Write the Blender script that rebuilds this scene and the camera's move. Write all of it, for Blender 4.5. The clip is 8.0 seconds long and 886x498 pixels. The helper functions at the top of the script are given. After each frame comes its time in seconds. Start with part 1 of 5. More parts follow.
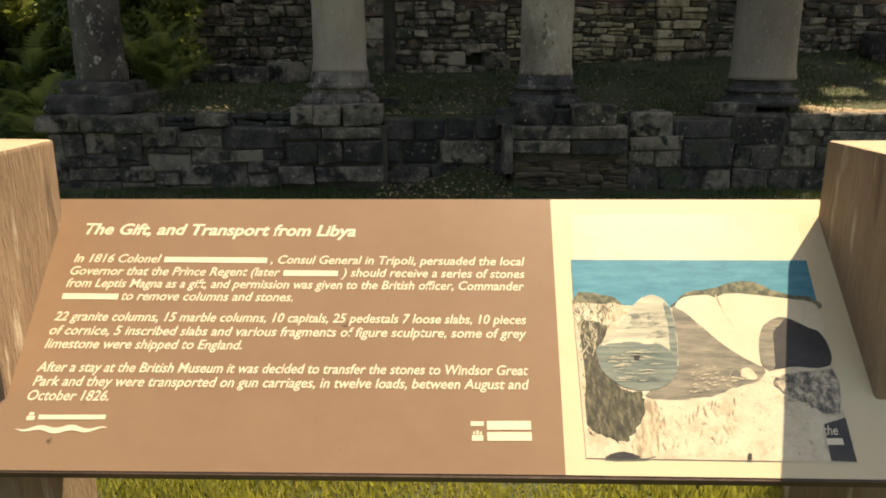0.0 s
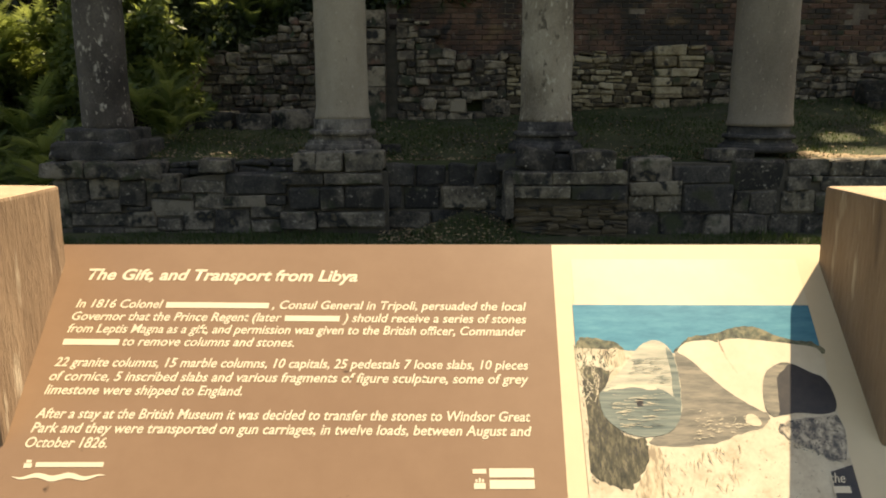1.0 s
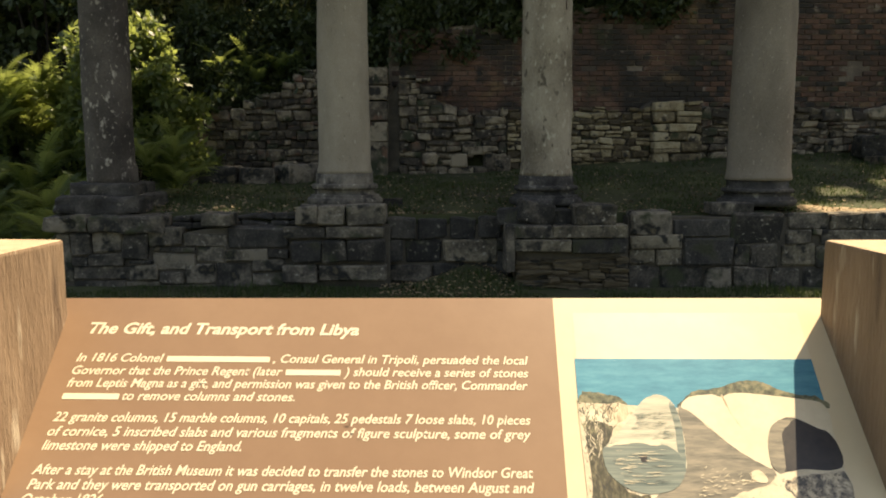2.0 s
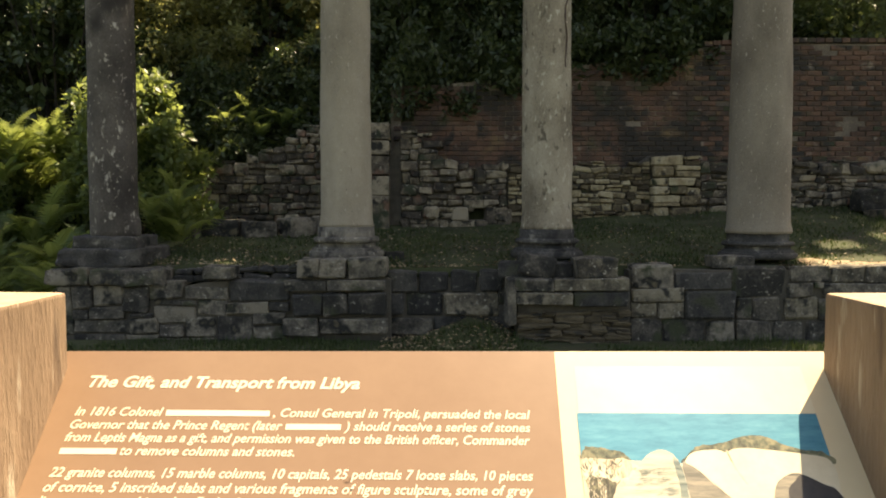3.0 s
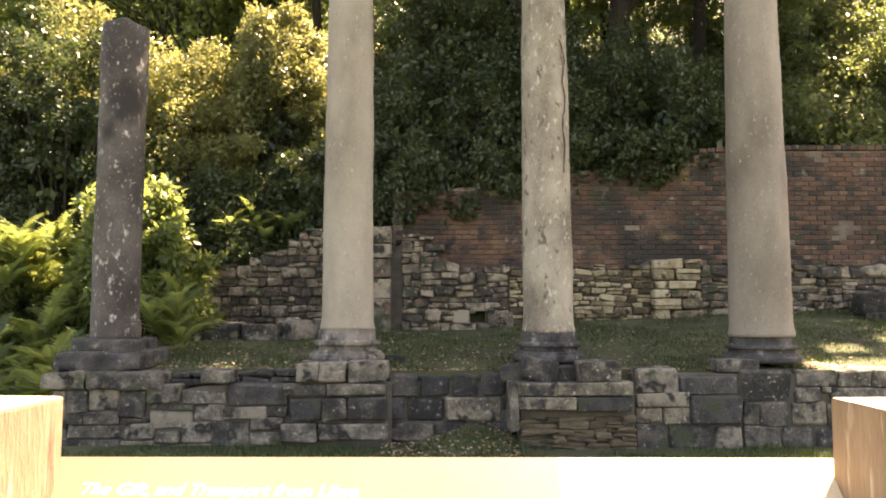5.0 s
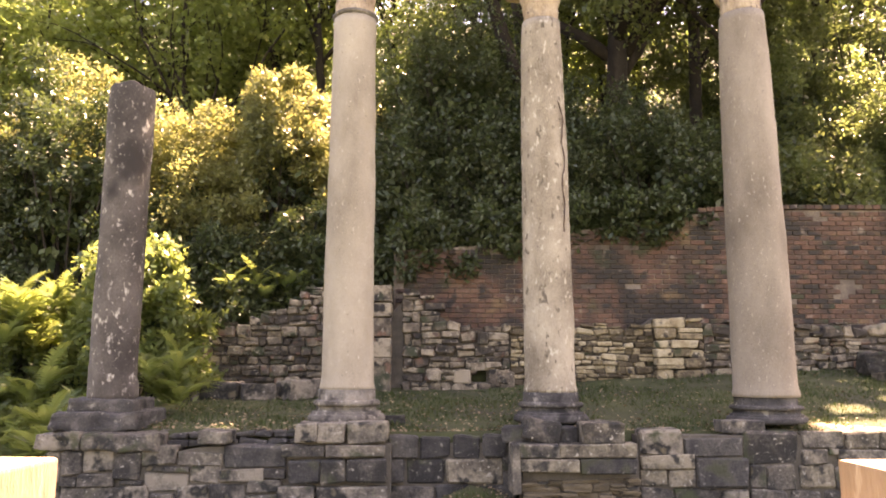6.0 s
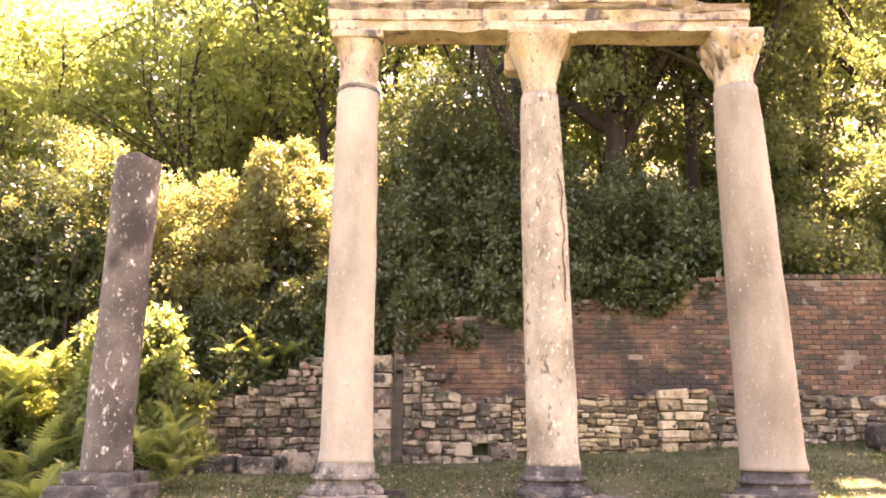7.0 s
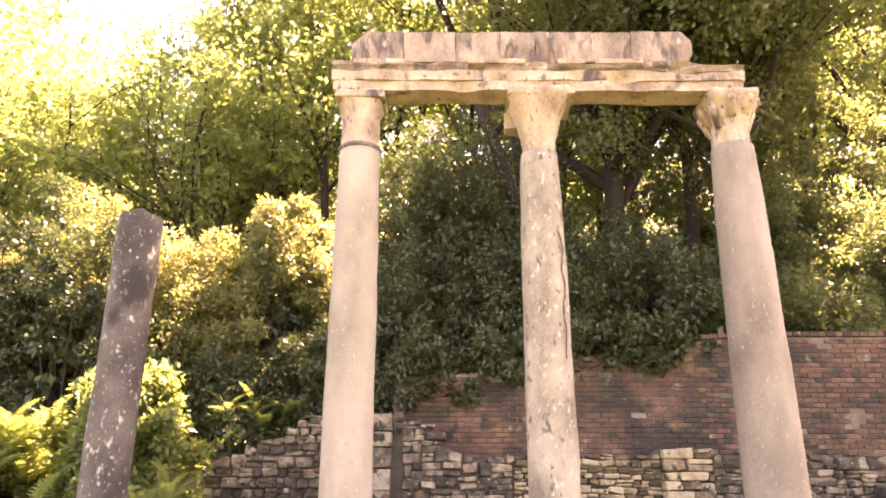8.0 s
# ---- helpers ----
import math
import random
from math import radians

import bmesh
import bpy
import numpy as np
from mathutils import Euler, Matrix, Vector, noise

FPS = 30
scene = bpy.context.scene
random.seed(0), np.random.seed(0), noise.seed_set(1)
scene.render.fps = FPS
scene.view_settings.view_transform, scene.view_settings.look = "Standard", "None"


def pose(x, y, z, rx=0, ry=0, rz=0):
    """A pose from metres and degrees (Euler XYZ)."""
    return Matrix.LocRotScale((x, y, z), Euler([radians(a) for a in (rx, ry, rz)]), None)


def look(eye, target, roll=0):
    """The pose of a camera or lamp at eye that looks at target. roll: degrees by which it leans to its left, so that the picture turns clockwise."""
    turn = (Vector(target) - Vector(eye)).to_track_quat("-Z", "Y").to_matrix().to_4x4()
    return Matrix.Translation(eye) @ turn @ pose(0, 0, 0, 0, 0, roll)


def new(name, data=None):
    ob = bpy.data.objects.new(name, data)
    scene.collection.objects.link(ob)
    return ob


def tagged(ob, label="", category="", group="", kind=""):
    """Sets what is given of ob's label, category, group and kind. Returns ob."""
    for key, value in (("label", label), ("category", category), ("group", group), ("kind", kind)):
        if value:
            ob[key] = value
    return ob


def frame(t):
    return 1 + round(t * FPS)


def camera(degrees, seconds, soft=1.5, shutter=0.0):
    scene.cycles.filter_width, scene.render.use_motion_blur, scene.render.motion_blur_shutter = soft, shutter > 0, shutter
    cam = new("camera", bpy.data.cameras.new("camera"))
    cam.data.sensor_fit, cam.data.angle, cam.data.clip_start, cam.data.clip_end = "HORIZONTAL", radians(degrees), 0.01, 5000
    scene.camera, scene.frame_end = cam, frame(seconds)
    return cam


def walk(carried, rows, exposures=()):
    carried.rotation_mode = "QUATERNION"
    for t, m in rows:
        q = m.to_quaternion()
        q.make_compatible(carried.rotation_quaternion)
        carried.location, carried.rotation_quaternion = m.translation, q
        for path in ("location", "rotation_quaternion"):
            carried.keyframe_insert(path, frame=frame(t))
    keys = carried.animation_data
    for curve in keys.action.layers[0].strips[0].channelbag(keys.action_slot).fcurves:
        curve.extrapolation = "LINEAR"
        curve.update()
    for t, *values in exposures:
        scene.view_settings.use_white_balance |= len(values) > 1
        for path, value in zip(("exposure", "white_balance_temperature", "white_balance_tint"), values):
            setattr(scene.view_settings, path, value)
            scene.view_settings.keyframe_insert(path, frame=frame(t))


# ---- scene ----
# ---------------------------------------------------------------- camera
cam = camera(60.6, 8.0, soft=1.9)
EYE = 1.32
PATH = [  # seconds, x, y, z from the first eye, yaw, pitch, roll
    (0.0, 0.0, 0.0, 0.0, -0.29, -14.55, -0.11),
    (0.5, -0.0003, -0.0013, 0.0005, -0.25, -13.08, -0.07),
    (1.0, -0.0004, -0.0022, 0.0008, -0.21, -11.16, -0.05),
    (1.5, -0.0006, -0.0040, 0.0014, -0.17, -9.14, -0.03),
    (3.0, -0.0007, -0.0093, 0.0019, -0.02, -3.12, -0.03),
    (3.5, -0.0008, -0.0117, 0.0020, 0.0, -1.10, -0.03),
    (4.0, -0.0008, -0.0133, 0.0020, 0.04, 0.90, -0.05),
    (4.5, -0.0007, -0.0148, 0.0020, 0.06, 2.88, -0.06),
    (6.0, -0.0007, -0.0180, 0.0020, 0.13, 9.07, -0.12),
    (6.5, -0.0007, -0.0190, 0.0020, 0.16, 12.18, -0.14),
    (7.0, -0.0007, -0.0200, 0.0020, 0.185, 14.33, -0.15),
    (7.5, -0.0007, -0.0210, 0.0020, 0.205, 16.45, -0.19),
    (8.0, -0.0007, -0.0220, 0.0020, 0.21, 18.59, -0.22),
]
EXPOSURES = [(0.0, 1.02, 8800, 12), (1.5, 1.05, 8800, 12), (3.5, 1.78, 8900, 14), (4.0, 2.0, 9000, 15), (4.5, 2.6, 9200, 18), (6.0, 3.5, 9900, 38), (6.5, 3.85, 10300, 42), (7.0, 4.2, 10600, 46), (7.5, 4.2, 10600, 47), (8.0, 4.05, 10600, 48)]
walk(cam, [(t, pose(x, y, EYE + z, 90 + pitch, roll, yaw)) for t, x, y, z, yaw, pitch, roll in PATH], EXPOSURES)

# ---------------------------------------------------------------- sky and sun
TO_SUN = Vector((0.341, 0.3125, 0.886)).normalized()
sky_world = bpy.data.worlds.new("sky")
scene.world = sky_world
sky_world.use_nodes = True
wn = sky_world.node_tree.nodes
sky = wn.new("ShaderNodeTexSky")
sky.sky_type, sky.sun_disc = "NISHITA", False
sky.sun_elevation, sky.sun_rotation = math.asin(TO_SUN.z), math.atan2(TO_SUN.x, TO_SUN.y)
sky.dust_density = 2.0
wn["Background"].inputs["Strength"].default_value = 0.083
sky_world.node_tree.links.new(sky.outputs[0], wn["Background"].inputs["Color"])
sun_data = bpy.data.lights.new("sun", "SUN")
sun_data.energy, sun_data.angle, sun_data.color = 5.0, radians(0.5), (1.0, 0.93, 0.80)
sun = new("sun", sun_data)
sun.matrix_world = look(TO_SUN * 60, (0, 0, 0))


# ---------------------------------------------------------------- materials
def mat(name, colours, scale=6.0, fine=60.0, rough=0.85, bump=0.3, speck=None, island=0.0, stretch=(1, 1, 1), metal=0.0, contrast=1.0, deep=0.01):
    """Base colours mixed by coarse and fine noise; speck: (colour, scale, amount) of lichen-like spots."""
    m = bpy.data.materials.new(name)
    m.use_nodes = True
    nt = m.node_tree
    n, link = nt.nodes, nt.links.new
    bsdf = n["Principled BSDF"]
    bsdf.inputs["Roughness"].default_value = rough
    bsdf.inputs["Metallic"].default_value = metal
    coord = n.new("ShaderNodeTexCoord")
    mapping = n.new("ShaderNodeMapping")
    mapping.inputs["Scale"].default_value = stretch
    link(coord.outputs["Object"], mapping.inputs["Vector"])
    geo = n.new("ShaderNodeNewGeometry")
    info = n.new("ShaderNodeObjectInfo")
    shift = n.new("ShaderNodeVectorMath")
    shift.operation = "MULTIPLY_ADD"
    link(info.outputs["Random"], shift.inputs[0])
    shift.inputs[1].default_value = (37, 53, 71)
    link(mapping.outputs[0], shift.inputs[2])
    big = n.new("ShaderNodeTexNoise")
    big.inputs["Scale"].default_value, big.inputs["Detail"].default_value, big.inputs["Roughness"].default_value = scale, 5, 0.6
    small = n.new("ShaderNodeTexNoise")
    small.inputs["Scale"].default_value, small.inputs["Detail"].default_value, small.inputs["Roughness"].default_value = fine, 4, 0.7
    for tex in (big, small):
        link(shift.outputs[0], tex.inputs["Vector"])
    mix = n.new("ShaderNodeMath")
    mix.operation = "MULTIPLY_ADD"
    link(small.outputs[0], mix.inputs[0])
    mix.inputs[1].default_value = 0.45
    part_big = n.new("ShaderNodeMath")
    part_big.operation = "MULTIPLY_ADD"
    link(big.outputs[0], part_big.inputs[0])
    part_big.inputs[1].default_value, part_big.inputs[2].default_value = 1.0, -0.225
    link(part_big.outputs[0], mix.inputs[2])
    value = mix.outputs[0]
    if island:
        rnd = n.new("ShaderNodeMath")
        rnd.operation = "ADD"
        link(geo.outputs["Random Per Island"], rnd.inputs[0])
        link(info.outputs["Random"], rnd.inputs[1])
        wrap = n.new("ShaderNodeMath")
        wrap.operation = "FRACT"
        link(rnd.outputs[0], wrap.inputs[0])
        off = n.new("ShaderNodeMath")
        off.operation = "MULTIPLY_ADD"
        link(wrap.outputs[0], off.inputs[0])
        off.inputs[1].default_value, off.inputs[2].default_value = island, -island / 2
        add = n.new("ShaderNodeMath")
        add.operation = "ADD"
        link(off.outputs[0], add.inputs[0])
        link(value, add.inputs[1])
        value = add.outputs[0]
    ramp = n.new("ShaderNodeValToRGB")
    els = ramp.color_ramp.elements
    k = len(colours)
    for i, c in enumerate(colours):
        at = 0.5 + (i / max(1, k - 1) - 0.5) * 0.5 / contrast
        e = els[i] if i < 2 else els.new(at)
        e.position = at
        e.color = (*c, 1)
    link(value, ramp.inputs[0])
    colour = ramp.outputs[0]
    if speck:
        for c, s, amount in speck:
            spots = n.new("ShaderNodeTexNoise")
            spots.inputs["Scale"].default_value, spots.inputs["Detail"].default_value = s, 3
            link(shift.outputs[0], spots.inputs["Vector"])
            edge = n.new("ShaderNodeMapRange")
            edge.inputs["From Min"].default_value, edge.inputs["From Max"].default_value = 0.69 - amount, 0.78 - amount
            link(spots.outputs[0], edge.inputs["Value"])
            over = n.new("ShaderNodeMix")
            over.data_type = "RGBA"
            link(edge.outputs[0], over.inputs[0])
            link(colour, over.inputs[6])
            over.inputs[7].default_value = (*c, 1)
            colour = over.outputs[2]
    link(colour, bsdf.inputs["Base Color"])
    if bump:
        b = n.new("ShaderNodeBump")
        b.inputs["Strength"].default_value, b.inputs["Distance"].default_value = bump, deep
        link(value if not island else mix.outputs[0], b.inputs["Height"])
        link(b.outputs[0], bsdf.inputs["Normal"])
    return m


def leaf_mat(name, colours, through_colour, share=0.35, rough=0.45):
    """Leaves: every leaf its own shade, some light passes through."""
    m = mat(name, colours, 0.6, 6.0, rough, 0.0, island=0.5)
    n, link = m.node_tree.nodes, m.node_tree.links.new
    bsdf = n["Principled BSDF"]
    out = n["Material Output"]
    trans = n.new("ShaderNodeBsdfTranslucent")
    trans.inputs["Color"].default_value = (*through_colour, 1)
    both = n.new("ShaderNodeMixShader")
    both.inputs[0].default_value = share
    link(bsdf.outputs[0], both.inputs[1])
    link(trans.outputs[0], both.inputs[2])
    link(both.outputs[0], out.inputs["Surface"])
    return m


WOOD = mat("weathered_oak", [(0.15, 0.096, 0.058), (0.235, 0.158, 0.10), (0.33, 0.235, 0.155)], 9, 120, 0.8, 0.8, stretch=(1.6, 1.6, 0.28), contrast=0.9, speck=[((0.46, 0.38, 0.28), 30, 0.07), ((0.075, 0.047, 0.03), 12, 0.08)])
WOOD_END = mat("oak_end_grain", [(0.30, 0.21, 0.13), (0.44, 0.34, 0.23)], 20, 120, 0.85, 0.4)
BROWN = mat("brown_print", [(0.25, 0.155, 0.095), (0.29, 0.185, 0.115)], 5, 40, 0.38, 0.02, speck=[((0.08, 0.05, 0.03), 55, -0.06)])
CREAM = mat("cream_print", [(0.66, 0.55, 0.36), (0.72, 0.60, 0.40)], 5, 40, 0.38, 0.02)
LETTER = mat("cream_lettering", [(0.76, 0.66, 0.48), (0.80, 0.70, 0.52)], 20, 80, 0.4, 0.0)
PANEL_EDGE = mat("panel_edge", [(0.05, 0.03, 0.02), (0.10, 0.06, 0.04)], 20, 90, 0.6, 0.2)
GRANITE = mat("grey_granite", [(0.20, 0.168, 0.125), (0.32, 0.278, 0.213), (0.42, 0.37, 0.29)], 1.8, 110, 0.85, 0.5, stretch=(1, 1, 0.5), contrast=1.1, speck=[((0.50, 0.45, 0.36), 40, 0.04), ((0.14, 0.12, 0.09), 46, 0.02), ((0.19, 0.16, 0.12), 2.2, 0.06)])
BROWN_GRANITE = mat("brown_grey_granite", [(0.14, 0.115, 0.087), (0.235, 0.198, 0.152), (0.33, 0.285, 0.225)], 1.6, 110, 0.85, 0.5, stretch=(1, 1, 0.5), contrast=1.2, speck=[((0.42, 0.375, 0.30), 42, 0.05), ((0.11, 0.094, 0.072), 46, 0.02)])
MOTTLED_GRANITE = mat("lichened_grey_granite", [(0.17, 0.142, 0.103), (0.30, 0.258, 0.195), (0.42, 0.37, 0.285)], 2.6, 80, 0.9, 0.8, stretch=(1, 1, 0.55), contrast=1.5, speck=[((0.50, 0.46, 0.365), 20, 0.09), ((0.12, 0.102, 0.075), 16, 0.08)])
DARK_GRANITE = mat("dark_lichened_granite", [(0.042, 0.036, 0.031), (0.085, 0.074, 0.064), (0.15, 0.132, 0.112)], 2.2, 70, 0.9, 0.7, stretch=(1, 1, 0.7), contrast=1.3, speck=[((0.46, 0.43, 0.365), 10, 0.06), ((0.34, 0.31, 0.255), 28, 0.07), ((0.028, 0.024, 0.021), 1.6, 0.10)])
MARBLE = mat("weathered_limestone", [(0.24, 0.17, 0.112), (0.43, 0.335, 0.23), (0.56, 0.46, 0.335)], 3, 50, 0.85, 1.0, stretch=(1, 1, 0.6), contrast=1.4, deep=0.02, speck=[((0.10, 0.078, 0.07), 3.2, 0.105), ((0.17, 0.135, 0.115), 12, 0.08), ((0.50, 0.33, 0.18), 4, 0.06), ((0.09, 0.07, 0.062), 26, 0.03)])
STAINED_STONE = mat("stained_limestone", [(0.15, 0.112, 0.085), (0.28, 0.217, 0.162), (0.42, 0.34, 0.26)], 3, 50, 0.9, 1.0, stretch=(1, 1, 0.35), contrast=1.5, deep=0.02, speck=[((0.11, 0.087, 0.08), 5, 0.16), ((0.50, 0.42, 0.31), 9, 0.06), ((0.34, 0.19, 0.10), 5, 0.05)])
BASE_STONE = mat("base_limestone", [(0.06, 0.055, 0.046), (0.135, 0.122, 0.10), (0.25, 0.225, 0.18)], 5, 55, 0.88, 0.9, contrast=1.3, speck=[((0.44, 0.40, 0.33), 20, 0.06), ((0.045, 0.04, 0.034), 6, 0.12)])
DARK_BASE = mat("blackened_base_stone", [(0.026, 0.025, 0.024), (0.058, 0.055, 0.05), (0.125, 0.115, 0.10)], 5, 50, 0.9, 1.0, contrast=1.3, deep=0.02, speck=[((0.26, 0.245, 0.205), 9, 0.06), ((0.34, 0.32, 0.27), 48, 0.01), ((0.018, 0.018, 0.017), 4, 0.12)])
WALL_STONE = mat("grey_wall_stone", [(0.028, 0.027, 0.024), (0.07, 0.064, 0.054), (0.135, 0.12, 0.095), (0.25, 0.22, 0.17)], 5.5, 42, 0.92, 1.0, island=0.30, contrast=1.25, deep=0.025, speck=[((0.33, 0.31, 0.26), 22, 0.055), ((0.022, 0.023, 0.02), 5, 0.15), ((0.15, 0.125, 0.08), 5, 0.03), ((0.05, 0.06, 0.03), 3.2, 0.10), ((0.36, 0.34, 0.29), 60, 0.01)])
PALE_STONE = mat("buff_wall_stone", [(0.05, 0.045, 0.036), (0.14, 0.122, 0.09), (0.26, 0.228, 0.165)], 6, 42, 0.92, 1.0, island=0.25, contrast=1.5, deep=0.025, speck=[((0.033, 0.033, 0.028), 7, 0.13), ((0.38, 0.355, 0.29), 22, 0.08), ((0.17, 0.14, 0.085), 4, 0.03)])
DARK_STONE = mat("blackened_wall_stone", [(0.020, 0.020, 0.019), (0.043, 0.042, 0.039), (0.085, 0.08, 0.07)], 6, 42, 0.9, 1.0, island=0.25, contrast=1.4, deep=0.025, speck=[((0.20, 0.19, 0.16), 16, 0.05), ((0.26, 0.245, 0.21), 60, 0.01), ((0.05, 0.055, 0.03), 3, 0.09)])
RUIN_STONE = mat("grey_brown_rubble_stone", [(0.05, 0.042, 0.033), (0.12, 0.10, 0.075), (0.215, 0.178, 0.128), (0.36, 0.305, 0.22)], 6.5, 40, 0.92, 1.0, island=0.42, contrast=1.2, deep=0.02, speck=[((0.03, 0.028, 0.024), 6, 0.15), ((0.045, 0.055, 0.03), 2.6, 0.12), ((0.42, 0.38, 0.30), 17, 0.05), ((0.22, 0.125, 0.085), 3.0, 0.07)])
YELLOW_STONE = mat("yellow_buff_rubble_stone", [(0.08, 0.062, 0.038), (0.20, 0.16, 0.095), (0.34, 0.275, 0.165), (0.48, 0.41, 0.27)], 6, 40, 0.92, 1.0, island=0.45, contrast=1.2, deep=0.02, speck=[((0.035, 0.031, 0.025), 6, 0.12), ((0.05, 0.06, 0.03), 3, 0.08), ((0.50, 0.45, 0.34), 17, 0.05)])
STRATA = mat("stratified_sandstone", [(0.06, 0.048, 0.031), (0.13, 0.102, 0.062), (0.22, 0.175, 0.11)], 5, 30, 0.9, 1.0, stretch=(1, 1, 4), island=0.22, deep=0.02, speck=[((0.035, 0.033, 0.027), 5, 0.14)])
MORTAR = mat("earthy_mortar", [(0.06, 0.055, 0.045), (0.13, 0.115, 0.09)], 8, 60, 0.95, 0.6)
BRICK = mat("old_red_brick", [(0.045, 0.033, 0.028), (0.098, 0.059, 0.043), (0.155, 0.083, 0.056), (0.21, 0.125, 0.085)], 1.3, 45, 0.92, 0.9, island=0.17, contrast=1.35, deep=0.02, speck=[((0.04, 0.035, 0.029), 0.9, 0.19), ((0.28, 0.23, 0.18), 5, 0.07), ((0.035, 0.032, 0.028), 2.6, 0.14), ((0.05, 0.058, 0.03), 1.5, 0.10), ((0.24, 0.16, 0.085), 1.7, 0.06)])
LIME = mat("lime_mortar", [(0.05, 0.042, 0.034), (0.17, 0.138, 0.105), (0.38, 0.32, 0.25)], 1.2, 50, 0.95, 0.4, contrast=1.4)
GROUND = mat("earth_and_turf", [(0.035, 0.028, 0.016), (0.04, 0.05, 0.017), (0.075, 0.085, 0.03)], 1.5, 25, 0.95, 0.6)
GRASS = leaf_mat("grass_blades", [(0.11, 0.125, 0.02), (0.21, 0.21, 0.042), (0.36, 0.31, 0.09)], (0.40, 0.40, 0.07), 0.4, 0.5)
# the lawn's grass again, with the terrace's shade put into its colour
SHADED_GRASS = leaf_mat("shaded_grass_blades", [(0.022, 0.045, 0.012), (0.042, 0.072, 0.02), (0.08, 0.095, 0.034)], (0.10, 0.15, 0.03), 0.3, 0.6)
SAND = mat("bare_sandy_earth", [(0.16, 0.115, 0.065), (0.27, 0.20, 0.12), (0.37, 0.29, 0.19)], 5, 60, 0.95, 0.8, contrast=1.2, deep=0.02, speck=[((0.07, 0.06, 0.03), 5, 0.10)])
LITTER = mat("fallen_leaves", [(0.14, 0.095, 0.05), (0.34, 0.265, 0.16)], 5, 40, 0.8, 0.0, island=0.5)
BARK = mat("dark_bark", [(0.013, 0.010, 0.0075), (0.027, 0.021, 0.0155), (0.05, 0.04, 0.03)], 5, 40, 0.95, 0.9, stretch=(1, 1, 0.3))
LEAF_TREE = leaf_mat("oak_leaves", [(0.028, 0.048, 0.017), (0.056, 0.082, 0.03), (0.105, 0.125, 0.045)], (0.30, 0.36, 0.12), 0.42, 0.38)
# pale tones carry the sun on the rhododendrons in their leaf colour
LEAF_SUNNY = leaf_mat("sunlit_pale_leaves", [(0.045, 0.068, 0.022), (0.115, 0.13, 0.045), (0.24, 0.245, 0.10)], (0.45, 0.44, 0.155), 0.34, 0.34)
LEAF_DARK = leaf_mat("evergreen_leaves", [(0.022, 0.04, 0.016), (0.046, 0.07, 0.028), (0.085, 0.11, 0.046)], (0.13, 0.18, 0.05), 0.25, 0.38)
LEAF_FERN = leaf_mat("fern_leaflets", [(0.024, 0.052, 0.018), (0.055, 0.092, 0.03), (0.125, 0.16, 0.052)], (0.44, 0.52, 0.14), 0.38)
LEAF_FAR = leaf_mat("backlit_wood_leaves", [(0.045, 0.075, 0.024), (0.09, 0.13, 0.042), (0.16, 0.19, 0.07)], (0.40, 0.49, 0.15), 0.52)


# ---------------------------------------------------------------- building helpers
def mesh_of(bm, name, smooth=False):
    me = bpy.data.meshes.new(name)
    bm.to_mesh(me)
    bm.free()
    if smooth:
        me.polygons.foreach_set("use_smooth", [True] * len(me.polygons))
    return me


def part(name, bm, material, parent=None, label="", smooth=False, kind=""):
    """Links a bmesh, or a mesh, as one object under a thing or a part."""
    me = mesh_of(bm, name, smooth) if isinstance(bm, bmesh.types.BMesh) else bm
    if material is not None and not me.materials:
        me.materials.append(material)
    ob = new(name, me)
    if parent is not None:
        ob.parent = parent
    return tagged(ob, label=label, kind=kind)


def thing(name, label, category, at=(0, 0, 0), group="", kind=""):
    ob = new(name)
    ob.empty_display_size = 0.1
    ob.location = at
    return tagged(ob, label, category, group, kind)


def box(bm, x0, x1, y0, y1, z0, z1):
    m = Matrix.LocRotScale(((x0 + x1) / 2, (y0 + y1) / 2, (z0 + z1) / 2), None, (abs(x1 - x0), abs(y1 - y0), abs(z1 - z0)))
    return bmesh.ops.create_cube(bm, size=1, matrix=m)["verts"]


def soft_box(x0, x1, y0, y1, z0, z1, bevel=0.01, cuts=0, rough=0.0, seed=0):
    """A block with worn edges; rough: how far its faces wander."""
    bm = bmesh.new()
    box(bm, x0, x1, y0, y1, z0, z1)
    bmesh.ops.bevel(bm, geom=bm.edges[:], offset=bevel, segments=2, affect="EDGES", profile=0.6)
    if cuts:
        long = [e for e in bm.edges if e.calc_length() > bevel * 3]
        bmesh.ops.subdivide_edges(bm, edges=long, cuts=cuts, use_grid_fill=True)
    if rough:
        for v in bm.verts:
            v.co += noise.noise_vector(v.co * 5 + Vector((seed * 7.3, seed * 3.1, 0))) * rough + noise.noise_vector(v.co * 17 + Vector((seed, 0, 0))) * rough * 0.4
    return bm


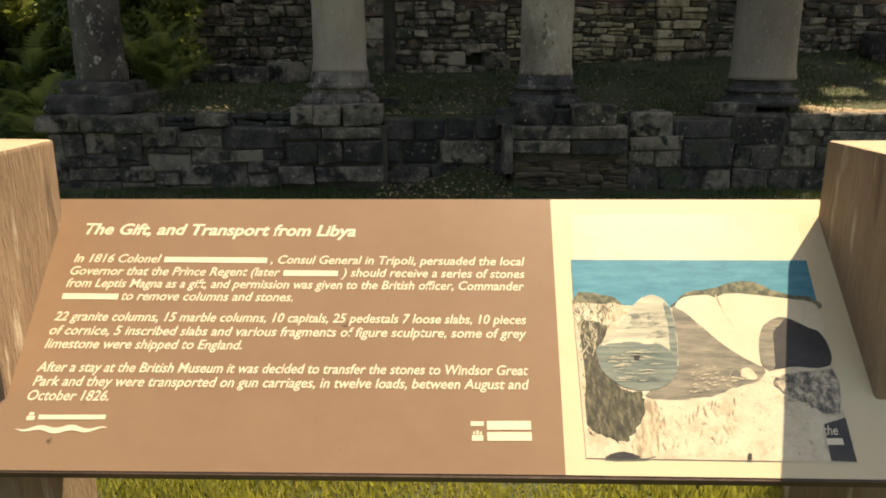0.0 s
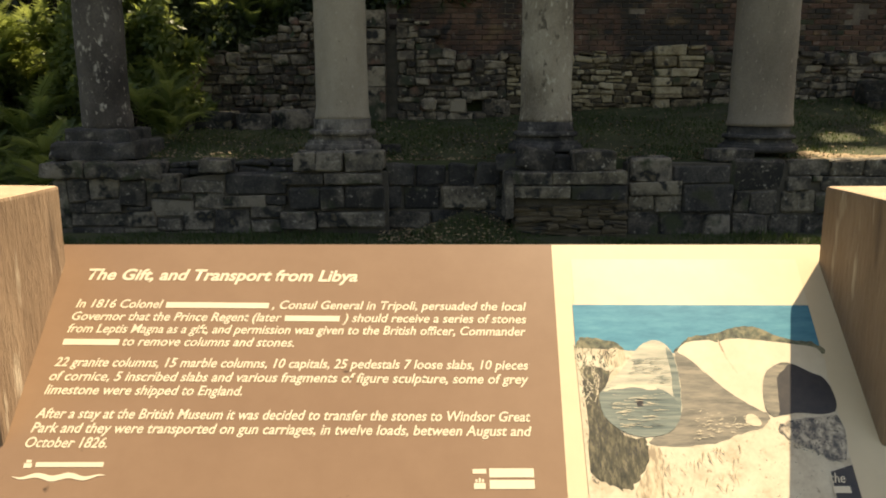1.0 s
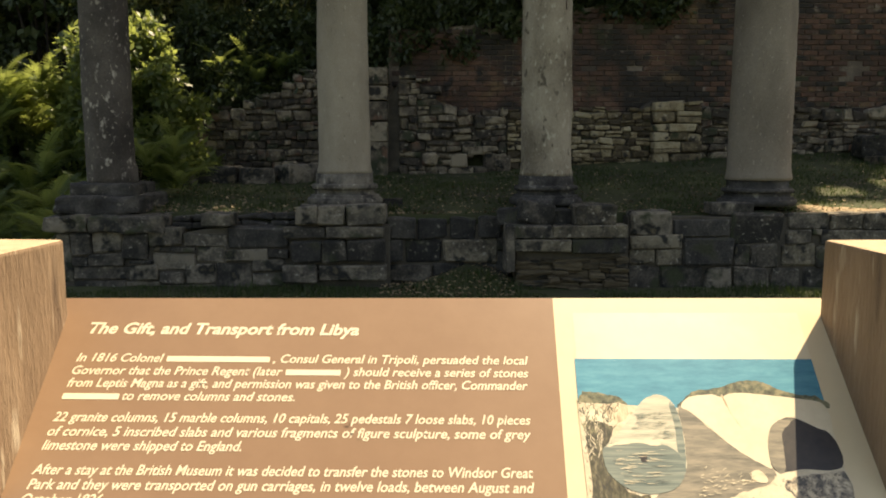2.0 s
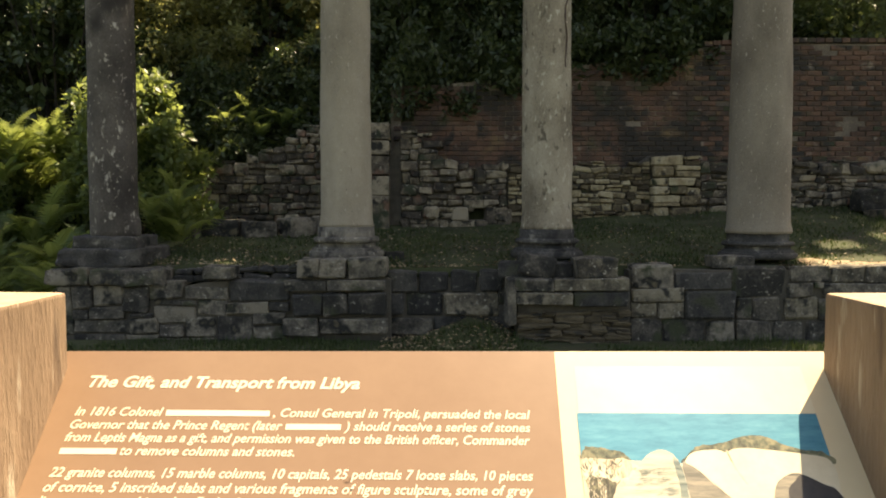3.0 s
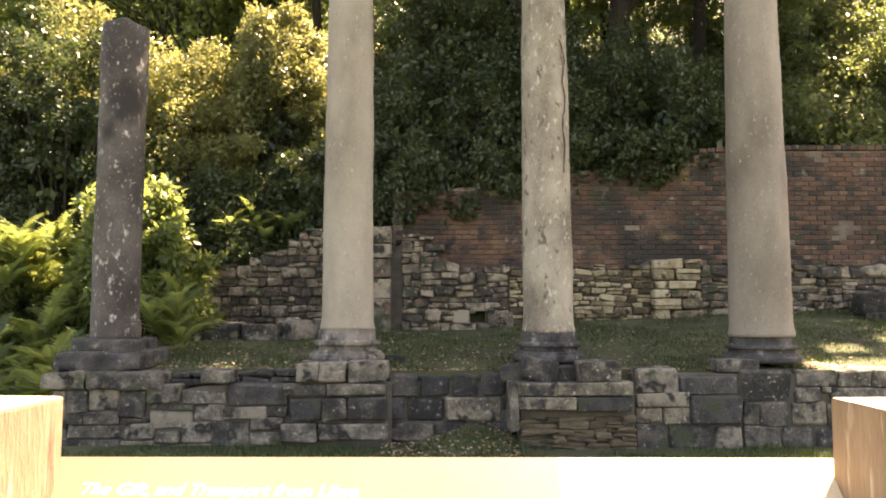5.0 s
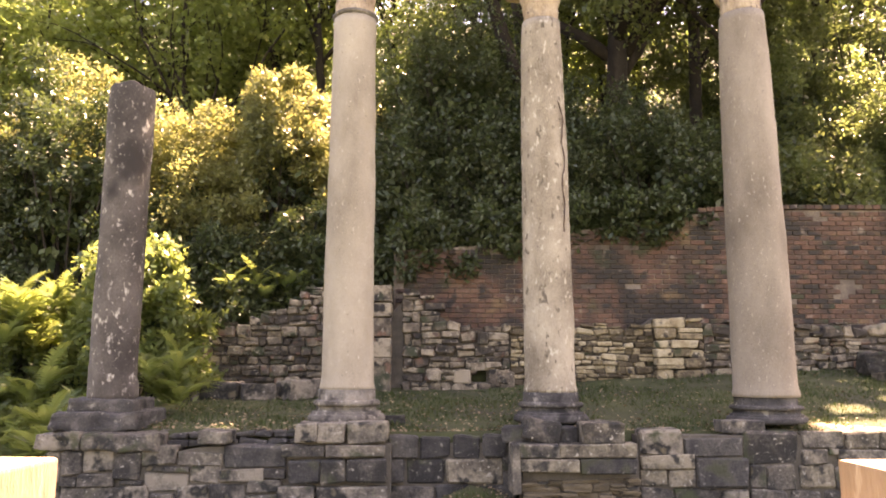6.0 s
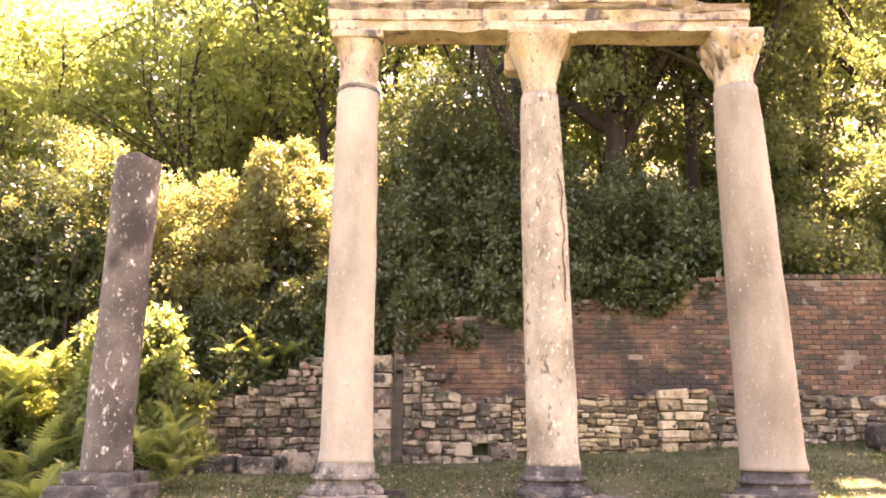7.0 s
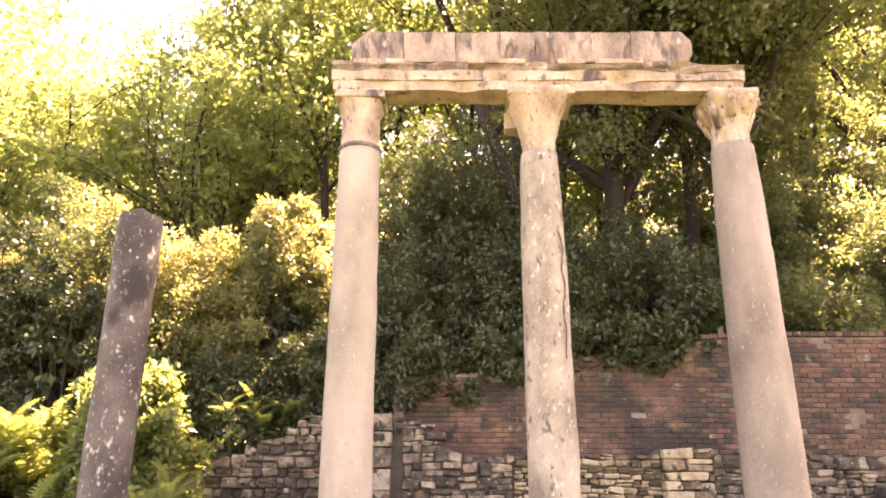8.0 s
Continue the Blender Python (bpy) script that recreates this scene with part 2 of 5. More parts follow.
def stone_mesh(w, d, h, rng, jit=0.12, cham=0.12):
    """A roughly squared stone, chamfered, 24 corners, centred on its own middle; front towards -y."""
    c = min(w, h, d) * cham
    verts, faces = [], []
    skew = [[rng.uniform(-jit, jit) * min(w, h) * 0.5 for _ in range(3)] for _ in range(8)]
    idx = {}
    for i in range(8):
        s = [(1 if i >> b & 1 else -1) for b in range(3)]
        for a in range(3):
            p = [s[b] * ((w, d, h)[b] / 2 - (0 if b == a else c * rng.uniform(0.7, 1.5))) + skew[i][b] * (0.5 if b == 1 else 1) for b in range(3)]
            idx[i, a] = len(verts)
            verts.append(p)
    for a in range(3):
        b, c2 = [k for k in range(3) if k != a]
        for s in (0, 1):
            ring = [(s << a) | (u << b) | (v << c2) for u, v in ((0, 0), (1, 0), (1, 1), (0, 1))]
            faces.append([idx[i, a] for i in ring])
    for a in range(3):
        b, c2 = [k for k in range(3) if k != a]
        for u in (0, 1):
            for v in (0, 1):
                i0 = (u << b) | (v << c2)
                i1 = i0 | (1 << a)
                faces.append([idx[i0, b], idx[i1, b], idx[i1, c2], idx[i0, c2]])
    for i in range(8):
        faces.append([idx[i, 0], idx[i, 1], idx[i, 2]])
    me = bpy.data.meshes.new("stone")
    me.from_pydata(verts, [], faces)
    bm = bmesh.new()
    bm.from_mesh(me)
    bmesh.ops.recalc_face_normals(bm, faces=bm.faces[:])
    bm.to_mesh(me)
    bm.free()
    return me


def quads(name, pts, per):
    """A mesh of loose faces from an array (faces, corners, 3)."""
    n = len(pts)
    me = bpy.data.meshes.new(name)
    me.vertices.add(n * per)
    me.vertices.foreach_set("co", np.ascontiguousarray(pts, dtype=np.float32).ravel())
    me.loops.add(n * per)
    me.loops.foreach_set("vertex_index", np.arange(n * per, dtype=np.int32))
    me.polygons.add(n)
    me.polygons.foreach_set("loop_start", np.arange(0, n * per, per, dtype=np.int32))
    me.update(calc_edges=True)
    return me


def lathe(profile, seg=40, wob=0.0, seed=0, lean=(0, 0)):
    """A turned solid from (radius, z) pairs, bottom up."""
    bm = bmesh.new()
    rings = []
    z0 = profile[0][1]
    for r, z in profile:
        ring = []
        for k in range(seg):
            a = 2 * math.pi * k / seg
            d = Vector((math.cos(a), math.sin(a), 0))
            rr = r + wob * noise.noise(Vector((d.x * 1.5 + seed * 5, d.y * 1.5, z * 2.2))) + wob * 0.5 * noise.noise(Vector((d.x * 6 + seed, d.y * 6, z * 9)))
            ring.append(bm.verts.new((d.x * rr + lean[0] * (z - z0), d.y * rr + lean[1] * (z - z0), z)))
        rings.append(ring)
    for a, b in zip(rings, rings[1:]):
        for k in range(seg):
            bm.faces.new((a[k], a[(k + 1) % seg], b[(k + 1) % seg], b[k]))
    bm.faces.new(rings[0][::-1])
    bm.faces.new(rings[-1])
    return bm


def tube(bm, pts, radii, seg=8):
    """A tapered limb through points."""
    rings = []
    for i, p in enumerate(pts):
        p = Vector(p)
        d = (Vector(pts[min(i + 1, len(pts) - 1)]) - Vector(pts[max(i - 1, 0)])).normalized()
        side = d.orthogonal().normalized() if abs(d.z) > 0.99 else d.cross(Vector((0, 0, 1))).normalized()
        up = side.cross(d)
        rings.append([bm.verts.new(p + (side * math.cos(2 * math.pi * k / seg) + up * math.sin(2 * math.pi * k / seg)) * radii[i]) for k in range(seg)])
    for a, b in zip(rings, rings[1:]):
        for k in range(seg):
            bm.faces.new((a[k], a[(k + 1) % seg], b[(k + 1) % seg], b[k]))
    bm.faces.new(rings[0][::-1])
    bm.faces.new(rings[-1])


# ---------------------------------------------------------------- the ground
WALL_Y, BACK_Y = 7.5, 11.15


def smooth(a, b, v):
    t = min(1.0, max(0.0, (v - a) / (b - a)))
    return t * t * (3 - 2 * t)


def ground_z(x, y):
    lump = 0.05 * noise.noise(Vector((x * 0.6, y * 0.6, 0))) + 0.02 * noise.noise(Vector((x * 2.3, y * 2.3, 4)))
    lawn = lump * 0.5 * smooth(0, 6, y) + 0.22 * math.exp(-((x - 0.30) / 0.38) ** 2) * smooth(6.9, 7.6, y)
    terrace = 0.70 + (max(0.0, y - 7.7) / 3.4) * (0.33 + 0.06 * max(0.0, min(x, 5.0))) + lump * 0.6
    bank = 1.6 + 1.2 * smooth(11.0, 12.6, y) + 0.50 * max(0.0, y - 11.6) * (1 - smooth(30, 70, y) * 0.6)
    left = smooth(-4.4, -3.75, x)  # no terrace beyond its end
    wild = lawn + 0.15 * max(0.0, y - 8.0) + 0.02 * max(0, y - 8) ** 1.5
    front = terrace if y > 7.72 else lawn
    base = front * left + wild * (1 - left) if y > 7.72 else lawn
    behind = smooth(11.25, 11.55, y)
    return base * (1 - behind) + max(bank * smooth(-9, -3, x) + (wild + 0.3) * (1 - smooth(-9, -3, x)), wild) * behind + lump * 3 * smooth(12, 20, y)


def build_ground():
    xs = sorted(set([-400, -200, -100, -60, -40, -30, -24, -18, -14] + [round(-11 + 0.25 * i, 3) for i in range(89)] + [12, 14, 18, 24, 30, 40, 60, 100, 200, 400]))
    ys = sorted(set([-400, -150, -60, -30, -16, -8, -4, -2] + [round(-1 + 0.5 * i, 3) for i in range(14)] + [round(6 + 0.125 * i, 3) for i in range(14)] + [7.715, 7.735] + [round(7.9 + 0.2 * i, 3) for i in range(22)] + [12.5, 13, 14, 15, 16, 18, 20, 23, 26, 30, 36, 44, 60, 90, 150, 300]))
    verts = [(x, y, ground_z(x, y)) for y in ys for x in xs]
    w = len(xs)
    faces = [(j * w + i, j * w + i + 1, (j + 1) * w + i + 1, (j + 1) * w + i) for j in range(len(ys) - 1) for i in range(w - 1)]
    me = bpy.data.meshes.new("ground")
    me.from_pydata(verts, [], faces)
    me.polygons.foreach_set("use_smooth", [True] * len(faces))
    return part("ground", me, GROUND, None, "shaded turf and leaf-strewn earth rising to a wooded bank", kind="structure")


build_ground()


def build_bare_strip():
    """Trodden sandy earth along the sunny end of the terrace."""
    n, m = 40, 9
    verts, faces = [], []
    for i in range(n + 1):
        x = 3.75 + 4.2 * i / n
        far = 8.12 + 0.22 * noise.noise(Vector((x * 1.2, 0, 5))) + 0.12 * noise.noise(Vector((x * 4, 0, 8)))
        for j in range(m + 1):
            y = 7.76 + (far - 7.76) * j / m
            edge = min(j, m - j, i, n - i)
            verts.append((x, y, ground_z(x, y) + (0.022 if edge else -0.03) + 0.008 * noise.noise(Vector((x * 7, y * 7, 0)))))
    for i in range(n):
        for j in range(m):
            a = i * (m + 1) + j
            faces.append((a, a + m + 1, a + m + 2, a + 1))
    me = bpy.data.meshes.new("bare_earth")
    me.from_pydata(verts, [], faces)
    me.polygons.foreach_set("use_smooth", [True] * len(faces))
    part("path", me, SAND, None, "bare trodden sandy earth on the terrace edge", kind="structure")


build_bare_strip()


# ---------------------------------------------------------------- the information board
BOARD_TOP = Vector((0.0, 0.866, EYE - 0.1645))
BOARD_TILT = 44.3
board_pose = Matrix.Translation(BOARD_TOP) @ pose(0, 0, 0, BOARD_TILT, 0, 0)  # local x right, y up the slope, z off the face


def on_board(u, v, lift=0.0):
    return (u, -v, lift)


def flat(points, lift, name="shape"):
    """A flat printed shape on the board, from (u, v) corners."""
    bm = bmesh.new()
    bm.faces.new([bm.verts.new(on_board(u, v, lift)) for u, v in points])
    bmesh.ops.recalc_face_normals(bm, faces=bm.faces[:])
    if bm.faces[:][0].normal.z < 0:
        bmesh.ops.reverse_faces(bm, faces=bm.faces[:])
    return bm


def slab(points, z0, z1):
    """An upright prism over (u, v) corners in board space."""
    bm = bmesh.new()
    f = bm.faces.new([bm.verts.new(on_board(u, v, z0)) for u, v in points])
    top = bmesh.ops.extrude_face_region(bm, geom=[f])["geom"]
    bmesh.ops.translate(bm, vec=(0, 0, z1 - z0), verts=[g for g in top if isinstance(g, bmesh.types.BMVert)])
    bmesh.ops.recalc_face_normals(bm, faces=bm.faces[:])
    return bm


def text_mesh(body, size, shear=0.22, weight=0.0):
    cu = bpy.data.curves.new("lettering", "FONT")
    cu.body, cu.size, cu.shear, cu.offset, cu.resolution_u = body, size, shear, weight, 3
    ob = new("lettering", cu)
    bpy.context.view_layer.update()
    me = bpy.data.meshes.new_from_object(ob.evaluated_get(bpy.context.evaluated_depsgraph_get()))
    bpy.data.objects.remove(ob)
    bpy.data.curves.remove(cu)
    return me


def line_mesh(pieces, u0, u1, v, size, lift, turn=-0.5, weight=0.0):
    """One line of lettering from u0 to u1 on the baseline v; pieces: strings, or a number of characters for a plain bar."""
    total, made = 0.0, []
    space = size * 0.25
    for p in pieces:
        if isinstance(p, str):
            me = text_mesh(p, size, weight=weight)
            co = np.zeros(len(me.vertices) * 3, dtype=np.float32)
            me.vertices.foreach_get("co", co)
            co = co.reshape(-1, 3)
            made.append((total - co[:, 0].min(), me))
            total += co[:, 0].max() - co[:, 0].min() + space
        else:
            wide = p * size * 0.46
            bm = bmesh.new()
            bmesh.ops.create_grid(bm, x_segments=1, y_segments=1, size=0.5, matrix=Matrix.LocRotScale((wide / 2, size * 0.26, 0), None, (wide, size * 0.46, 1)))
            made.append((total, mesh_of(bm, "bar")))
            total += wide + space
    total -= space
    k = (u1 - u0) / total
    bm = bmesh.new()
    for off, me in made:
        me.transform(Matrix.Translation((u0, -v, lift)) @ pose(0, 0, 0, 0, 0, turn) @ Matrix.Diagonal((k, 1, 1, 1)) @ Matrix.Translation((off, 0, 0)))
        bm.from_mesh(me)
        bpy.data.meshes.remove(me)
    return bm


def build_board():
    board = thing("information_board", "brown and cream interpretive panel on two weathered oak posts", "sign")
    board.matrix_world = board_pose
    inv = board_pose.inverted()
    T = 0.018
    # the panel, notched round the posts
    outline = [(-0.4395, 0), (0.4435, 0), (0.4435, 0.02), (0.60, 0.02), (0.60, 0.327), (-0.60, 0.312), (-0.60, 0.02), (-0.4395, 0.02)]
    backing = part("backing", slab(outline, -T, -0.0006), PANEL_EDGE, board, "dark plywood backing edge")
    left_face = [(-0.4385, 0.001), (0.129, 0.001), (0.120, 0.3175), (-0.599, 0.3105), (-0.599, 0.021), (-0.4385, 0.021)]
    right_face = [(0.129, 0.001), (0.4425, 0.001), (0.4425, 0.021), (0.599, 0.021), (0.599, 0.325), (0.120, 0.3175)]
    brown = part("brown_print", flat(left_face, 0.0), BROWN, board, "faded brown printed field")
    cream = part("cream_print", flat(right_face, 0.0), CREAM, board, "faded cream printed field")
    L = 0.0003
    lines = [
        (["The Gift, and Transport from Libya"], -0.3990, -0.0935, 0.0500, 0.0205, 0.00035),
        (["In 1816 Colonel", 17, ", Consul General in Tripoli, persuaded the local"], -0.4014, 0.0946, 0.0862, 0.0150, 0.0),
        (["Governor that the Prince Regent (later", 9, ") should receive a series of stones"], -0.4019, 0.0936, 0.1020, 0.0150, 0.0),
        (["from Leptis Magna as a gift, and permission was given to the British officer, Commander"], -0.4022, 0.0921, 0.1172, 0.0150, 0.0),
        ([9, "to remove columns and stones."], -0.4030, -0.156, 0.1325, 0.0150, 0.0),
        (["22 granite columns, 15 marble columns, 10 capitals, 25 pedestals 7 loose slabs, 10 pieces"], -0.4048, 0.0920, 0.1572, 0.0150, 0.0),
        (["of cornice, 5 inscribed slabs and various fragments of figure sculpture, some of grey"], -0.4055, 0.0915, 0.1732, 0.0150, 0.0),
        (["limestone were shipped to England."], -0.4061, -0.2032, 0.1885, 0.0150, 0.0),
        (["After a stay at the British Museum it was decided to transfer the stones to Windsor Great"], -0.4074, 0.0906, 0.2142, 0.0150, 0.0),
        (["Park and they were transported on gun carriages, in twelve loads, between August and"], -0.4072, 0.0908, 0.2293, 0.0150, 0.0),
        (["October 1826."], -0.4086, -0.3278, 0.2444, 0.0150, 0.0),
    ]
    for pieces, u0, u1, v, size, weight in lines:
        part("text_line", line_mesh(pieces, u0, u1, v - 0.0011, size, L, weight=0.00022 + weight), LETTER, brown)
    # the two emblems, as plain shapes
    wave = [(-0.4110 + 0.088 * i / 24, 0.2722 + 0.0016 * math.sin(i * 0.75) - 0.0022 * math.sin(math.pi * i / 24)) for i in range(25)]
    low = [(u, v + 0.0006 + 0.0052 * math.sin(math.pi * i / 24)) for i, (u, v) in enumerate(wave)]
    bm = bmesh.new()
    a = [bm.verts.new(on_board(u, v, L)) for u, v in wave]
    b = [bm.verts.new(on_board(u, v, L)) for u, v in low]
    for i in range(24):
        bm.faces.new((a[i], b[i], b[i + 1], a[i + 1]))
    part("emblem_wave", bm, LETTER, brown, "cream wave emblem")
    bm = bmesh.new()
    for u0, u1, v0, v1 in ((-0.392, -0.3265, 0.2585, 0.2632), (-0.4035, -0.3955, 0.2595, 0.2640), (-0.4020, -0.3970, 0.2560, 0.2590)):
        bm.faces.new([bm.verts.new(on_board(u, v, L)) for u, v in ((u0, v1), (u1, v1), (u1, v0), (u0, v0))])
    part("emblem_bar", bm, LETTER, brown, "cream emblem bars")
    bm = bmesh.new()
    for u0, u1, v0, v1 in ((0.0310, 0.0440, 0.2655, 0.2700), (0.0470, 0.0900, 0.2650, 0.2738), (0.0470, 0.0900, 0.2762, 0.2848), (0.0320, 0.0430, 0.2790, 0.2848), (0.0335, 0.0355, 0.2755, 0.2785), (0.0365, 0.0387, 0.2745, 0.2785), (0.0397, 0.0417, 0.2755, 0.2785)):
        bm.faces.new([bm.verts.new(on_board(u, v, L)) for u, v in ((u0, v1), (u1, v1), (u1, v0), (u0, v0))])
    part("emblem_bar", bm, LETTER, brown, "cream emblem blocks")
    build_photo(cream)
    # the two posts, running through the panel's notches to the turf
    for side in (-1, 1):
        x_in, x_out = (-0.4290, -0.585) if side < 0 else (0.4345, 0.590)
        bm = soft_box(min(x_in, x_out), max(x_in, x_out), 0.692, 0.850, -0.25, EYE - 0.094, 0.004, 5, 0.0012, seed=side)
        me = mesh_of(bm, "post")
        me.materials.append(WOOD)
        me.materials.append(WOOD_END)
        for p in me.polygons:
            if p.normal.z > 0.8:
                p.material_index = 1
        post = part("post", me, None, board, "weathered oak post")
        post.matrix_parent_inverse = inv
    return board


PHOTO_SKY = mat("photo_sky", [(0.68, 0.585, 0.40), (0.76, 0.67, 0.49)], 7, 40, 0.38, 0.0)
PHOTO_SEA = mat("photo_sea", [(0.03, 0.185, 0.27), (0.05, 0.25, 0.34), (0.085, 0.31, 0.39)], 60, 220, 0.38, 0.0, stretch=(0.5, 2, 1), contrast=1.0)
PHOTO_BUSH = mat("photo_bush", [(0.03, 0.035, 0.025), (0.10, 0.11, 0.07), (0.24, 0.22, 0.13)], 60, 220, 0.38, 0.0, contrast=2.0)
PHOTO_STONE = mat("photo_lit_stone", [(0.62, 0.53, 0.37), (0.74, 0.66, 0.49)], 14, 130, 0.38, 0.0)
PHOTO_DRUM = mat("photo_banded_stone", [(0.09, 0.125, 0.115), (0.18, 0.215, 0.185), (0.30, 0.32, 0.26)], 30, 90, 0.38, 0.0, stretch=(0.3, 7, 1), contrast=1.3)
PHOTO_BODY = mat("photo_streaked_stone", [(0.36, 0.36, 0.28), (0.50, 0.47, 0.36), (0.64, 0.58, 0.43)], 40, 160, 0.38, 0.0, stretch=(0.5, 5, 1), contrast=1.1)
PHOTO_CLIFF = mat("photo_cliff", [(0.34, 0.27, 0.18), (0.56, 0.46, 0.31), (0.66, 0.56, 0.39)], 60, 110, 0.38, 0.0, stretch=(3, 1, 1), contrast=2.0)
PHOTO_PATCH = mat("photo_pebbles", [(0.10, 0.095, 0.085), (0.34, 0.29, 0.22), (0.60, 0.52, 0.38)], 120, 200, 0.38, 0.0, contrast=2.0)
PHOTO_DIM = mat("photo_dim_stone", [(0.13, 0.125, 0.10), (0.22, 0.20, 0.155), (0.32, 0.28, 0.21)], 45, 140, 0.38, 0.0, stretch=(0.5, 3, 1), contrast=1.5)
PHOTO_DARK = mat("photo_dark", [(0.03, 0.03, 0.035), (0.06, 0.055, 0.05)], 30, 120, 0.38, 0.0)
PHOTO_ROCK = mat("photo_rock", [(0.50, 0.41, 0.28), (0.64, 0.555, 0.40), (0.72, 0.64, 0.47)], 40, 200, 0.38, 0.0, contrast=1.3, speck=[((0.34, 0.27, 0.18), 150, 0.03)])
PHOTO_SCRUB = mat("photo_scrub", [(0.035, 0.035, 0.024), (0.085, 0.08, 0.05), (0.20, 0.175, 0.11)], 90, 260, 0.38, 0.0, stretch=(2.5, 0.8, 1), contrast=1.4)


def rounded(points, amount, seed, steps=5):
    """A closed flowing outline through the corners, a little uneven."""
    out, n = [], len(points)
    rng = random.Random(seed)
    for i in range(n):
        p0, p1, p2, p3 = (Vector(points[(i + k) % n]) for k in (-1, 0, 1, 2))
        for j in range(steps):
            t = j / steps
            q = 0.5 * (2 * p1 + (p2 - p0) * t + (2 * p0 - 5 * p1 + 4 * p2 - p3) * t * t + (3 * p1 - p0 - 3 * p2 + p3) * t ** 3)
            out.append((q.x + rng.uniform(-amount, amount), q.y + rng.uniform(-amount, amount)))
    return out


def strokes(seed, count, area, length, width, slant, spread, lift):
    """Short printed dashes, scattered over a four-cornered area."""
    rng, bm = random.Random(seed), bmesh.new()
    a, b, c, d = (Vector(p) for p in area)
    for _ in range(count):
        s, t = rng.random(), rng.random()
        p = a.lerp(b, s).lerp(d.lerp(c, s), t)
        ang = slant + rng.uniform(-spread, spread)
        k = length * rng.uniform(0.4, 1.2)
        along = Vector((math.cos(ang), -math.sin(ang))) * k
        side = Vector((math.sin(ang), math.cos(ang))) * width * rng.uniform(0.4, 1.2)
        bm.faces.new([bm.verts.new(on_board(q.x, q.y, lift)) for q in (p - side, p + along * 0.5 - side * 0.7, p + along, p + along * 0.5 + side * 0.7, p + side)])
    bmesh.ops.recalc_face_normals(bm, faces=bm.faces[:])
    for f in bm.faces:
        if f.normal.z < 0:
            f.normal_flip()
    return bm


